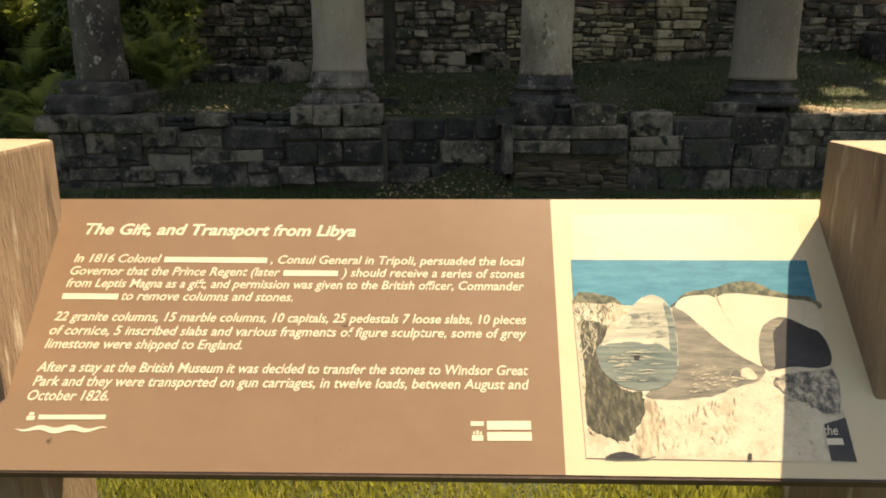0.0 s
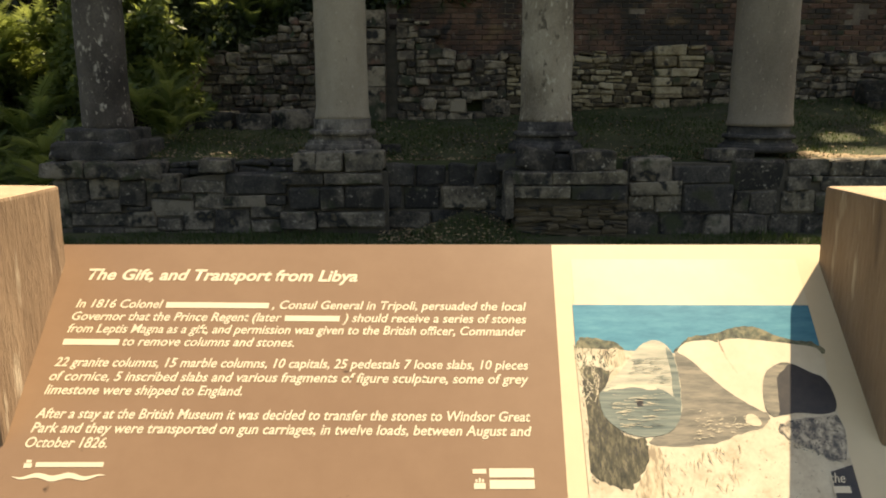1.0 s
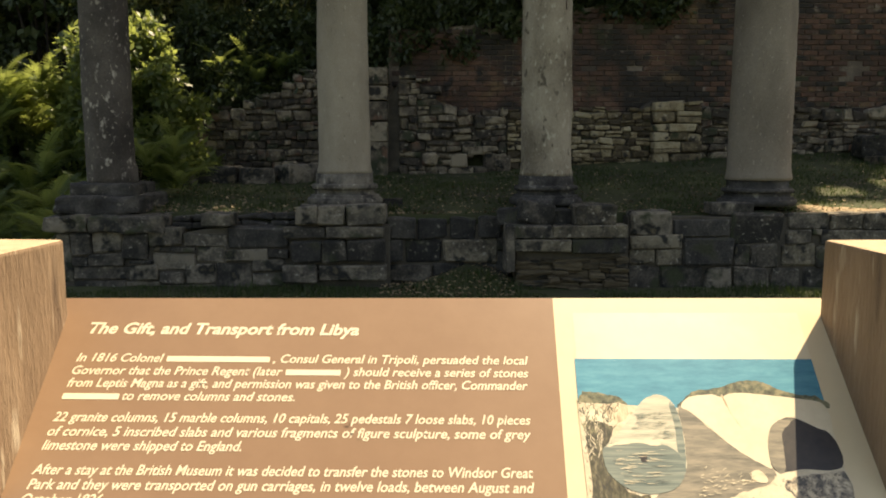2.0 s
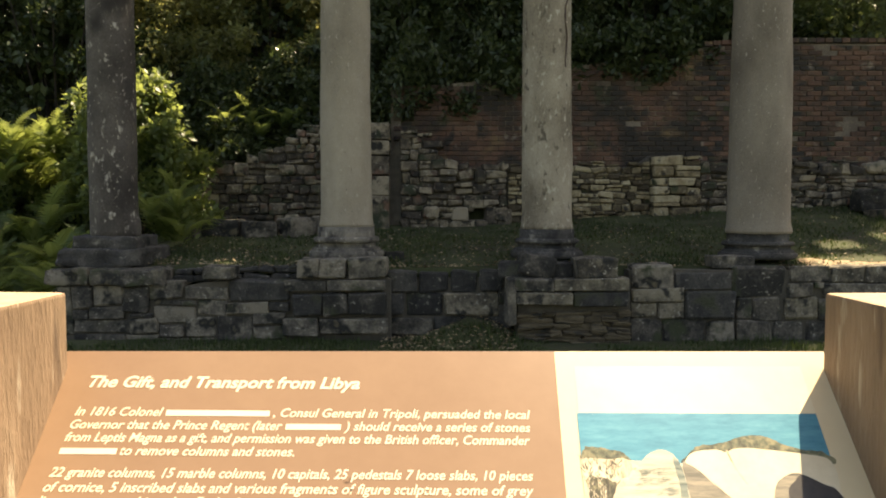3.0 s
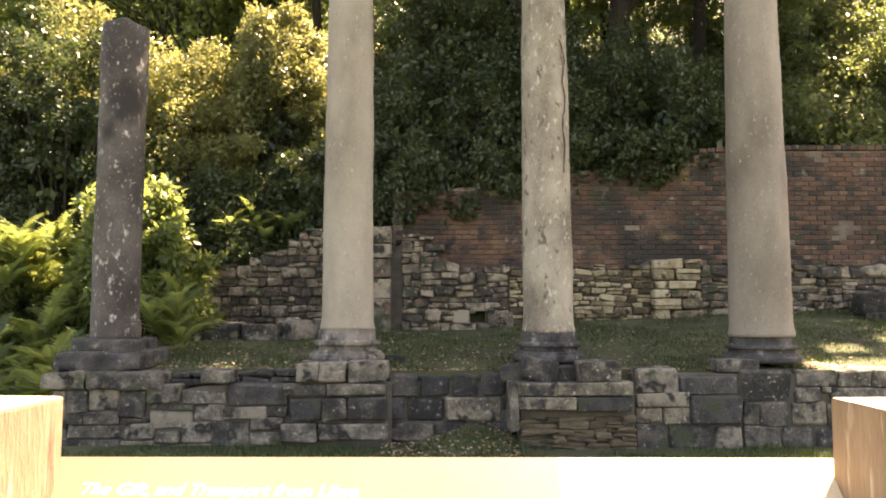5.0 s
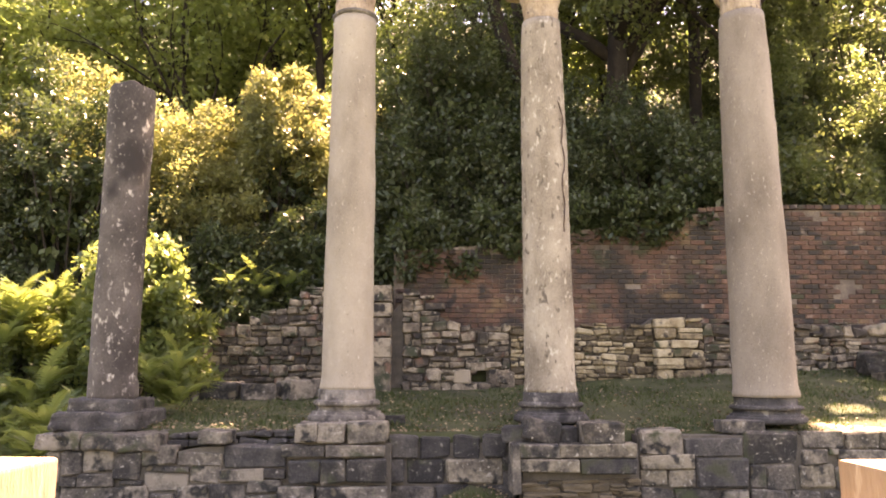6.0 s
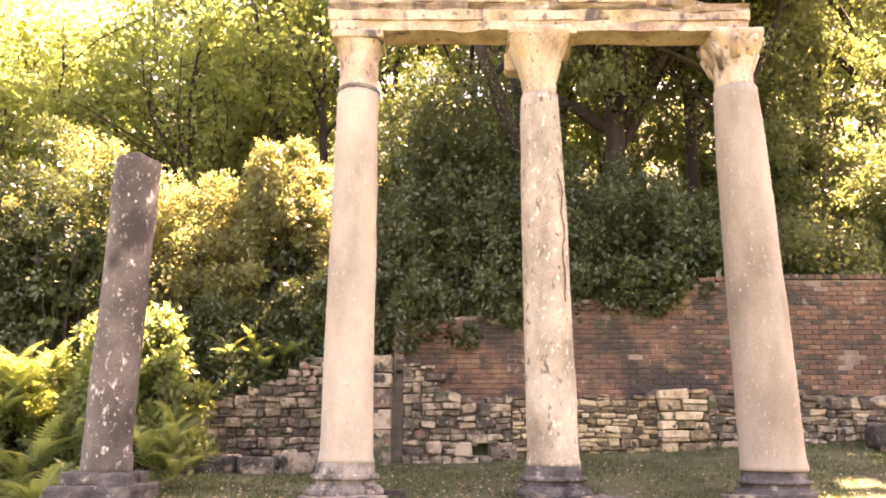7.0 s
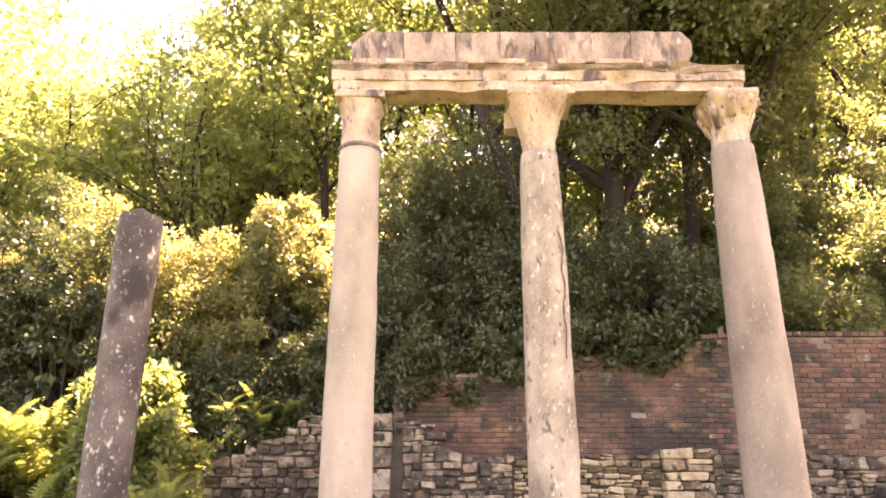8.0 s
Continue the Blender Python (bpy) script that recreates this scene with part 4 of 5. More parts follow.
def core(parent, x0, x1, y0, y1, z0, top, material):
    """The wall's earthy heart behind its stones."""
    n = max(2, int((x1 - x0) / 0.2))
    bm = bmesh.new()
    loops = []
    for k in range(n + 1):
        x = x0 + (x1 - x0) * k / n
        t = top(x) - 0.05
        loops.append([bm.verts.new((x, yy, zz)) for yy, zz in ((y0, z0), (y0, t), (y1, t), (y1, z0))])
    for a, b in zip(loops, loops[1:]):
        for k in range(4):
            bm.faces.new((a[k], b[k], b[(k + 1) % 4], a[(k + 1) % 4]))
    bm.faces.new(loops[0])
    bm.faces.new(loops[-1][::-1])
    bmesh.ops.recalc_face_normals(bm, faces=bm.faces[:])
    return part("core", bm, material, parent, "earthy mortar heart")


def build_terrace_wall():
    wall = thing("terrace_wall", "low weathered retaining wall of grey squared stones", "wall", kind="structure")

    def top(x):
        if x < -2.9:
            return 0.63
        if x < -1.44:
            return 0.60 + 0.04 * math.sin(x * 5)
        if x < -0.55:
            return 0.80
        if x < 0.66:
            return 0.66
        if x < 1.85:
            return 0.64
        return 0.75
    core(wall, -3.80, -0.52, WALL_Y + 0.035, 7.78, -0.2, lambda x: top(x) if x < -1.44 or x > -0.6 else 0.70, MORTAR)
    core(wall, -0.52, 0.70, WALL_Y + 0.195, 7.80, -0.2, top, MORTAR)
    core(wall, 0.74, 1.84, WALL_Y - 0.10, 7.78, -0.2, top, MORTAR)
    core(wall, 1.86, 8.0, WALL_Y + 0.035, 7.78, -0.2, top, MORTAR)
    set_stones(wall, [(-3.69, -3.49, 0.31, 0.54), (-3.49, -3.18, 0.34, 0.54), (-3.18, -2.91, 0.27, 0.54), (-2.92, -2.58, 0.41, 0.6), (-2.57, -2.14, 0.41, 0.53), (-3.69, -3.53, 0.21, 0.3), (-3.52, -3.18, 0.21, 0.33), (-3.68, -3.11, 0.06, 0.2), (-3.11, -2.84, 0.07, 0.22), (-3.11, -2.88, 0.23, 0.27), (-2.89, -2.46, 0.16, 0.34), (-2.89, -2.69, 0.35, 0.4)], WALL_Y, WALL_STONE)
    set_stones(wall, [(-2.13, -1.52, 0.39, 0.6)], WALL_Y, DARK_STONE)
    set_stones(wall, [(-2.69, -2.46, 0.35, 0.4), (-2.45, -2.16, 0.24, 0.4), (-2.16, -1.73, 0.26, 0.38), (-1.73, -1.52, 0.29, 0.38), (-3.68, -3.16, -0.06, 0.06), (-3.16, -2.83, -0.06, 0.06), (-2.82, -2.59, 0.03, 0.15), (-2.58, -2.27, 0.01, 0.23), (-2.26, -1.89, -0.04, 0.24), (-1.89, -1.57, 0.15, 0.28), (-1.89, -1.57, 0.0, 0.14), (-2.82, -2.27, -0.06, 0.02), (-3.84, -3.7, 0.05, 0.54)], WALL_Y, WALL_STONE)
    set_stones(wall, [(-1.43, -1.21, 0.63, 0.82), (-1.22, -0.95, 0.63, 0.82), (-1.57, -1.15, 0.49, 0.6), (-1.14, -0.57, 0.5, 0.61), (-1.18, -0.95, 0.25, 0.48), (-0.95, -0.55, 0.25, 0.48), (-1.57, -1.23, 0.04, 0.23), (-1.22, -0.55, 0.06, 0.23)], WALL_Y - 0.06, WALL_STONE)
    set_stones(wall, [(-0.95, -0.55, 0.62, 0.83)], WALL_Y - 0.06, WALL_STONE)
    set_stones(wall, [(-1.49, -1.19, 0.24, 0.48)], WALL_Y - 0.06, DARK_STONE)
    set_stones(wall, [(-0.55, -0.09, 0.02, 0.2), (0.56, 0.68, 0.35, 0.65)], WALL_Y + 0.16, WALL_STONE)
    set_stones(wall, [(0.01, 0.56, 0.22, 0.46)], WALL_Y + 0.16, PALE_STONE)
    set_stones(wall, [(-0.57, -0.26, 0.47, 0.69), (-0.25, 0.06, 0.46, 0.68), (0.07, 0.36, 0.46, 0.69), (0.37, 0.62, 0.46, 0.69), (-0.57, -0.39, 0.22, 0.45), (-0.38, -0.01, 0.22, 0.45)], WALL_Y + 0.16, DARK_STONE)
    set_stones(wall, [(0.69, 1.08, 0.52, 0.64), (0.62, 0.71, 0.18, 0.64)], WALL_Y - 0.22, WALL_STONE)
    set_stones(wall, [(1.08, 1.8, 0.52, 0.64), (0.71, 1.26, 0.38, 0.51)], WALL_Y - 0.22, PALE_STONE)
    set_stones(wall, [(1.27, 1.8, 0.37, 0.51)], WALL_Y - 0.22, DARK_STONE)
    set_stones(wall, [(1.89, 2.3, 0.52, 0.76), (2.88, 3.43, 0.44, 0.74), (3.45, 3.86, 0.58, 0.74), (3.43, 3.68, 0.43, 0.57), (3.69, 3.79, 0.52, 0.58), (3.79, 4.56, 0.43, 0.57)], WALL_Y, WALL_STONE)
    set_stones(wall, [(3.87, 4.2, 0.58, 0.74), (4.21, 4.56, 0.58, 0.75), (1.88, 2.4, 0.38, 0.52), (1.87, 2.14, 0.22, 0.38), (2.15, 2.4, 0.22, 0.38)], WALL_Y, PALE_STONE)
    set_stones(wall, [(2.3, 2.88, 0.5, 0.67)], WALL_Y, DARK_STONE)
    set_stones(wall, [(2.93, 3.08, 0.21, 0.43), (3.09, 3.38, 0.19, 0.43), (3.75, 4.06, 0.2, 0.43), (1.87, 2.19, -0.07, 0.21), (2.2, 2.62, -0.07, 0.21), (2.64, 2.92, -0.07, 0.21), (2.93, 3.28, -0.07, 0.2), (3.3, 3.61, -0.07, 0.2), (3.62, 4.0, -0.07, 0.2)], WALL_Y, WALL_STONE)
    set_stones(wall, [(3.4, 3.74, 0.2, 0.43)], WALL_Y, PALE_STONE)
    set_stones(wall, [(2.41, 2.92, 0.21, 0.49)], WALL_Y, DARK_STONE)
    lay(wall, courses(-3.84, -1.44, -0.16, lambda x: 0.03, WALL_Y, (0.12, 0.16), (0.2, 0.4), 11), WALL_STONE, jit=0.12)
    lay(wall, courses(4.57, 8.0, -0.12, top, WALL_Y, (0.19, 0.28), (0.24, 0.52), 33, small=0.22, proud=0.045), WALL_STONE, jit=0.12)
    set_stones(wall, [(-0.08, 0.24, 0.0, 0.21), (0.25, 0.62, 0.0, 0.21), (0.57, 0.70, 0.05, 0.34)], WALL_Y + 0.16, DARK_STONE)
    # the rotted, layered footing under the projecting pier
    lay(wall, courses(0.72, 1.83, -0.12, lambda x: 0.315, WALL_Y - 0.15, (0.03, 0.062), (0.07, 0.34), 45, depth=0.25, proud=0.04, gap=-0.004, small=0.2), STRATA, jit=0.6, cham=0.2, tip=3)
    lay(wall, courses(-2.72, -1.45, 0.57, lambda x: 0.71, WALL_Y + 0.13, (0.05, 0.09), (0.10, 0.26), 61, proud=0.06), DARK_STONE, jit=0.4, cham=0.2, tip=5)
    # cap slabs under the broken column
    for a, b, z in ((-3.93, -3.50, 0.545), (-3.49, -2.74, 0.55)):
        part("cap_stone", soft_box(a, b, WALL_Y - 0.06, 8.3, z, z + 0.165, 0.03, 6, 0.03, int(a * 9)), WALL_STONE, wall)
    return wall


def loose(name, label, x, y, z, w, d, h, seed, material, rz=0, rx=0, ry=0):
    bm = soft_box(-w / 2, w / 2, -d / 2, d / 2, 0, h, min(w, d, h) * 0.12, 4, min(w, d, h) * 0.10, seed)
    me = mesh_of(bm, name)
    me.materials.append(material)
    ob = new(name, me)
    ob.matrix_world = pose(x, y, z, rx, ry, rz)
    return tagged(ob, label, "stone block", group="fallen blocks")


def build_loose_blocks():
    loose("stone_block", "pitted pale block lying on the terrace wall", 1.49, 7.44, 0.635, 0.40, 0.32, 0.20, 1, PALE_STONE, 3)
    loose("stone_block", "small weathered block on the wall top", -2.22, 7.56, 0.62, 0.30, 0.22, 0.12, 2, WALL_STONE, -8, 3)
    loose("stone_block", "angular lichened fragment on the wall", 0.90, 7.50, 0.64, 0.34, 0.24, 0.22, 3, WALL_STONE, 12, 0, 14)
    for i, (x, w, h) in enumerate(((0.72, 0.30, 0.16), (1.12, 0.34, 0.15), (1.38, 0.2, 0.13))):
        loose("stone_block", "dark broken block wedged under the column base", x, 7.62, 0.63, w, 0.28, h, 30 + i, DARK_STONE, 7 * i - 8, 0, 4 * i - 4)
    loose("stone_block", "flat broken slab beside a column base", 2.93, 7.72, 0.72, 0.42, 0.3, 0.12, 4, WALL_STONE, -6)
    loose("stone_block", "low dark fragment in the grass", -0.55, 8.35, 0.74, 0.22, 0.18, 0.10, 5, WALL_STONE, 20)
    loose("stone_block", "large squared block on the turf", 6.15, 10.7, 1.28, 0.62, 0.5, 0.30, 6, WALL_STONE, -12)
    loose("stone_block", "flat pale slab on the turf", 6.15, 10.35, 1.18, 0.6, 0.4, 0.12, 7, RUIN_STONE, 8)
    for i, (x, y, w, h) in enumerate(((-2.95, 10.2, 0.5, 0.24), (-2.45, 10.1, 0.42, 0.22), (-1.95, 10.25, 0.5, 0.26), (-3.4, 10.0, 0.36, 0.2), (-1.45, 10.3, 0.4, 0.18))):
        loose("stone_block", "tumbled dark block at the foot of the rubble wall", x, y, ground_z(x, y) - 0.03, w, 0.34, h, 10 + i, WALL_STONE, i * 23)


RUIN_LINE = [(-3.9, 1.90), (-3.3, 1.98), (-2.88, 2.05), (-2.5, 2.17), (-2.14, 2.42), (-1.8, 2.56), (-1.06, 2.56), (-1.05, 2.2), (-0.66, 2.2), (-0.65, 2.41), (-0.2, 2.43), (-0.08, 2.18), (0.04, 1.98), (0.4, 1.95), (1.1, 1.98), (3.03, 1.98), (3.05, 2.12), (3.42, 2.14), (3.65, 2.03), (4.2, 2.02), (5.1, 2.04), (6.5, 1.98), (9.0, 1.98)]


def ruin_top(x):
    """The broken skyline of the rubble wall."""
    for (xa, za), (xb, zb) in zip(RUIN_LINE, RUIN_LINE[1:]):
        if x < xb:
            return za + (zb - za) * max(0.0, (x - xa) / (xb - xa)) + 0.04 * math.sin(x * 9)
    return RUIN_LINE[-1][1]


def build_ruin_wall():
    wall = thing("rubble_wall", "ruined rubble wall of buff and grey stones", "wall", kind="structure")
    core(wall, -3.7, -0.8, BACK_Y + 0.05, BACK_Y + 0.45, 0.6, ruin_top, MORTAR)
    core(wall, -0.8, 0.39, BACK_Y + 0.06, BACK_Y + 0.29, 0.6, ruin_top, MORTAR)
    core(wall, 0.39, 0.61, BACK_Y + 0.06, BACK_Y + 0.29, 0.6, lambda x: 1.20, MORTAR)
    core(wall, 0.39, 0.61, BACK_Y + 0.06, BACK_Y + 0.29, 1.31, ruin_top, MORTAR)
    core(wall, 0.61, 8.0, BACK_Y + 0.06, BACK_Y + 0.29, 0.6, ruin_top, MORTAR)
    set_stones(wall, [(0.14, 0.38, 1.13, 1.33), (0.62, 0.80, 1.08, 1.34), (0.81, 1.02, 1.05, 1.31), (0.30, 0.74, 1.32, 1.44), (0.15, 0.48, 1.00, 1.13), (0.49, 0.66, 1.00, 1.14)], BACK_Y - 0.02, RUIN_STONE)

    lay(wall, courses(-3.70, -1.06, 0.80, ruin_top, BACK_Y, (0.10, 0.19), (0.09, 0.24), 51, small=0.35, proud=0.06), RUIN_STONE, jit=0.3, cham=0.16, tip=6)
    lay(wall, courses(-0.62, 0.95, 0.95, ruin_top, BACK_Y, (0.09, 0.20), (0.10, 0.26), 52, small=0.45, proud=0.06), RUIN_STONE, jit=0.34, cham=0.16, tip=6)
    lay(wall, courses(0.96, 3.05, 1.00, ruin_top, BACK_Y + 0.02, (0.06, 0.12), (0.09, 0.22), 53, small=0.35, proud=0.05), YELLOW_STONE, jit=0.32, cham=0.16, tip=6)
    lay(wall, courses(3.05, 3.75, 1.15, ruin_top, BACK_Y - 0.10, (0.11, 0.19), (0.16, 0.40), 54, small=0.3, proud=0.05), YELLOW_STONE, jit=0.2, cham=0.12, tip=3)
    lay(wall, courses(3.76, 8.0, 1.15, ruin_top, BACK_Y + 0.02, (0.09, 0.20), (0.10, 0.28), 55, small=0.45, proud=0.07), RUIN_STONE, jit=0.36, cham=0.16, tip=6)
    # the dressed pier
    for i, (z0, z1) in enumerate(((0.98, 1.50), (1.50, 1.79), (1.80, 2.08), (2.09, 2.30), (2.31, 2.56))):
        part("pier_stone", soft_box(-1.06 + 0.01 * (i % 2), -0.78, BACK_Y - 0.14, BACK_Y + 0.2, z0, z1 - 0.008, 0.015, 4, 0.008, 60 + i), RUIN_STONE, wall, "dressed pier stone")


def brick_mesh(rng):
    return stone_mesh(0.215, 0.10, 0.066, rng, 0.06, 0.09)


def build_brick_wall():
    wall = thing("brick_wall", "tall old red brick wall stained and weathered", "wall", kind="structure")

    def top(x):
        return 3.15 + 0.63 * smooth(-0.7, 5.0, x)
    y = BACK_Y + 0.30
    core(wall, -0.78, 9.0, y + 0.012, y + 0.4, 0.8, lambda x: top(x) + 0.04, LIME)
    rng = random.Random(77)
    kinds = [brick_mesh(rng) for _ in range(10)]
    for me in kinds:
        me.materials.append(BRICK)
    rest = []
    count = 0
    row = 0
    z = 1.72
    while z < 3.80:
        x = -0.74 + (0.1125 if row % 2 else 0)
        while x < 8.9:
            if z + 0.07 < top(x):
                at = (x + 0.11, y + 0.045 + rng.uniform(-0.006, 0.004), z + 0.0375)
                if rng.random() > 0.02 and math.hypot(x + 0.11 - 6.12, (z + 0.04 - 2.58) * 1.15) > 0.20 + 0.06 * noise.noise(Vector((x * 3, z * 3, 0))):
                    if 3.7 < x < 6.8 and count < 300:
                        ob = new("brick", rng.choice(kinds))
                        ob.parent, ob.location = wall, at
                        count += 1
                    else:
                        rest.append((at, rng.choice(kinds)))
            x += 0.225
        z += 0.075
        row += 1
    verts, faces = [], []
    shape = {}
    for me in kinds:
        co = np.zeros(len(me.vertices) * 3, dtype=np.float32)
        me.vertices.foreach_get("co", co)
        shape[me.name] = (co.reshape(-1, 3), [tuple(p.vertices) for p in me.polygons])
    for at, me in rest:
        co, fs = shape[me.name]
        base = len(verts)
        verts.extend((co + np.array(at, dtype=np.float32)).tolist())
        faces.extend(tuple(base + i for i in f) for f in fs)
    me = bpy.data.meshes.new("brickwork")
    me.from_pydata(verts, [], faces)
    part("brickwork", me, BRICK, wall, "weathered red brickwork", kind="stuff")
    n = 40
    for k in range(n):
        x = 3.9 + k * 0.128
        part("coping_brick", soft_box(x, x + 0.118, y - 0.03, y + 0.42, top(x + 0.06) + 0.0, top(x + 0.06) + 0.07, 0.008, 0, 0, k), BRICK, wall)


build_terrace_wall()
build_loose_blocks()
build_ruin_wall()
build_brick_wall()


# ---------------------------------------------------------------- plants
def leaf_cloud(rs, centres, radii, counts, size, flat_leaf=0.55, squash=0.8, shell=0.55):
    """Loose leaves in uneven clumps, denser towards each clump's skin."""
    out = []
    for c, r, n in zip(centres, radii, counts):
        d = rs.normal(size=(n, 3))
        d /= np.linalg.norm(d, axis=1)[:, None]
        rad = r * (shell + (1 - shell) * rs.random(n)) * (0.8 + 0.35 * rs.random(n))
        p = np.array(c) + d * rad[:, None] * np.array([1, 1, squash])
        a = rs.normal(size=(n, 3)) + d * 0.5 + np.array([0, 0, -0.2])
        a /= np.linalg.norm(a, axis=1)[:, None]
        up = d * 0.6 + np.array([0, 0, 0.7]) + rs.normal(size=(n, 3)) * 0.5
        b = np.cross(a, up)
        b /= np.maximum(np.linalg.norm(b, axis=1)[:, None], 1e-6)
        s = size * (0.6 + 0.8 * rs.random(n))[:, None]
        w = s * flat_leaf * 0.5
        out.append(np.stack([p, p + a * s * 0.5 + b * w, p + a * s, p + a * s * 0.5 - b * w], axis=1))
    return np.concatenate(out)


ORIGIN = [Vector((0, 0, 0)), -9.0]  # where the tree in hand stands, and how low its limbs may hang


def limb(bm, rng, start, direction, length, radius, depth, tips, sag=0.0):
    pts, radii = [Vector(start)], [radius]
    d = Vector(direction).normalized()
    steps = 6
    for i in range(steps):
        d = (d + Vector((rng.uniform(-1, 1), rng.uniform(-1, 1), rng.uniform(-0.6, 0.9) - sag)) * 0.20).normalized()
        pts.append(pts[-1] + d * length / steps)
        radii.append(radius * (1 - 0.62 * (i + 1) / steps))
    if radius < 0.09 and not open_to_sun(*(pts[-1] + ORIGIN[0])):
        return
    if min(q.z for q in pts) + ORIGIN[0].z < ORIGIN[1]:
        return
    tube(bm, pts, radii, 8 if radius > 0.06 else 5)
    if depth == 0:
        tips.extend((pts[-1], pts[-3]))
        return
    tips.append(pts[3])
    for i in range(rng.randint(3, 4)):
        k = rng.randint(2, steps)
        side = Vector((rng.uniform(-1, 1), rng.uniform(-1, 1), rng.uniform(-0.1, 0.8)))
        limb(bm, rng, pts[k], d * 0.6 + side, length * rng.uniform(0.5, 0.75), radii[k] * 0.75, depth - 1, tips, sag)
    tips.append(pts[-1])


def open_to_sun(x, y, z):
    """The lawn by the board and the shrubs beyond the broken column stand clear of the boughs."""
    ax, ay = TO_SUN.x / TO_SUN.z, TO_SUN.y / TO_SUN.z
    if y - z * ay < 5.0:
        return False
    for h, low, high, near, past in ((1.9, -30, -3.0, 9.4, 11.6), (5.0, -4.6, -1.7, 12.8, 15.5), (6.2, -30, -4.6, 13.4, 16.0), (4.2, -4.6, -1.6, 11.9, 13.5)):
        if low < x - (z - h) * ax < high and near < y - (z - h) * ay < past and z > h + 1.5:
            return False
    if x - (z - 4.2) * ax > 6.3 and 12.0 < y - (z - 4.2) * ay < 13.9 and z > 7:
        return False
    gx, gy = x - (z - 0.8) * ax, y - (z - 0.8) * ay
    if 4.1 < gx < 8.2 and 6.9 < gy < 8.7:
        return False
    return True


CLEARINGS = [  # height, x from, to, y from, to of the places that the sun reaches through the crowns
    (2.1, -30, -3.35, 9.5, 11.4), (5.0, -4.6, -1.7, 12.8, 15.0), (4.2, -4.6, -1.8, 12.0, 13.5), (0.8, 3.85, 7.6, 7.6, 8.3),
    (0.8, 4.3, 4.8, 8.55, 8.95), (0.8, 5.1, 5.8, 8.8, 9.3), (0.75, -2.4, -2.15, 7.9, 8.1), (1.0, -3.05, -2.75, 10.2, 10.5)]


def clear_leaves(pts, base):
    """Leaves of a crown, without those that would hang in the sun's way over the clearings."""
    p = pts.mean(axis=1) + np.array(base)
    ax, ay = TO_SUN.x / TO_SUN.z, TO_SUN.y / TO_SUN.z
    keep = np.ones(len(p), dtype=bool)
    for h, xa, xb, ya, yb in CLEARINGS:
        gx, gy = p[:, 0] - (p[:, 2] - h) * ax, p[:, 1] - (p[:, 2] - h) * ay
        keep &= ~((gx > xa) & (gx < xb) & (gy > ya) & (gy < yb) & (p[:, 2] > h + 3.0))
    return pts[keep]


def build_tree(label, x, y, height, lean, seed, leaf, leaves=26000, clump=0.9, size=0.11, radius=0.2, fork=0.35, group="woodland trees", spread=0.62, min_z=None, boughs=()):
    """A trunk with forking limbs and a crown of leaf clumps round their tips."""
    rng, rs = random.Random(seed), np.random.RandomState(seed)
    z = ground_z(x, y) - 0.15
    tree = thing("tree", label, "tree", (x, y, z), group=group)
    ORIGIN[0], ORIGIN[1] = Vector((x, y, z)), -9.0 if min_z is None else min_z - 1.0
    bm, tips = bmesh.new(), []
    top = Vector((lean[0] * fork * height, lean[1] * fork * height, fork * height))
    mid = top * 0.5 + Vector((rng.uniform(-0.15, 0.15), rng.uniform(-0.1, 0.1), 0))
    tube(bm, [(0, 0, 0), mid * 0.3, mid, top], [radius * 1.35, radius * 1.05, radius * 0.92, radius * 0.8], 12)
    for path, r in boughs:
        tube(bm, path, [r * (1 - 0.55 * k / (len(path) - 1)) for k in range(len(path))], 9)
        tips.append(Vector(path[-1]))
    for i in range(5):
        a = i * 2.4 + rng.uniform(-0.5, 0.5)
        tilt = rng.uniform(0.25, 0.9) * spread / 0.62
        limb(bm, rng, mid.lerp(top, (0.35, 0.6, 0.8, 0.95, 1.0)[i] if min_z is None else 1.0), (math.cos(a) * tilt + lean[0], math.sin(a) * tilt + lean[1], 1), height * rng.uniform(0.34, 0.5), radius * rng.uniform(0.4, 0.6), 2, tips)
    part("trunk", bm, BARK, tree, "dark forking trunk and limbs", smooth=True)
    tips += [t - Vector((rng.uniform(-0.8, 0.8), rng.uniform(-0.5, 0.5), rng.uniform(0.8, 2.6))) for t in tips if rng.random() < 0.45]
    tips = [t for t in tips if open_to_sun(t.x + x, t.y + y, t.z + z)]
    if min_z is not None:
        tips = [t for t in tips if t.z + z > min_z]
    per = max(20, leaves // max(1, len(tips)))
    radii = [clump * rng.uniform(0.5, 1.15) for _ in tips]
    part("crown", quads("crown", clear_leaves(leaf_cloud(rs, [tuple(t) for t in tips], radii, [per] * len(tips), size, shell=0.1), (x, y, z)), 4), leaf, tree, "crown of many small leaves", kind="stuff")
    return tree


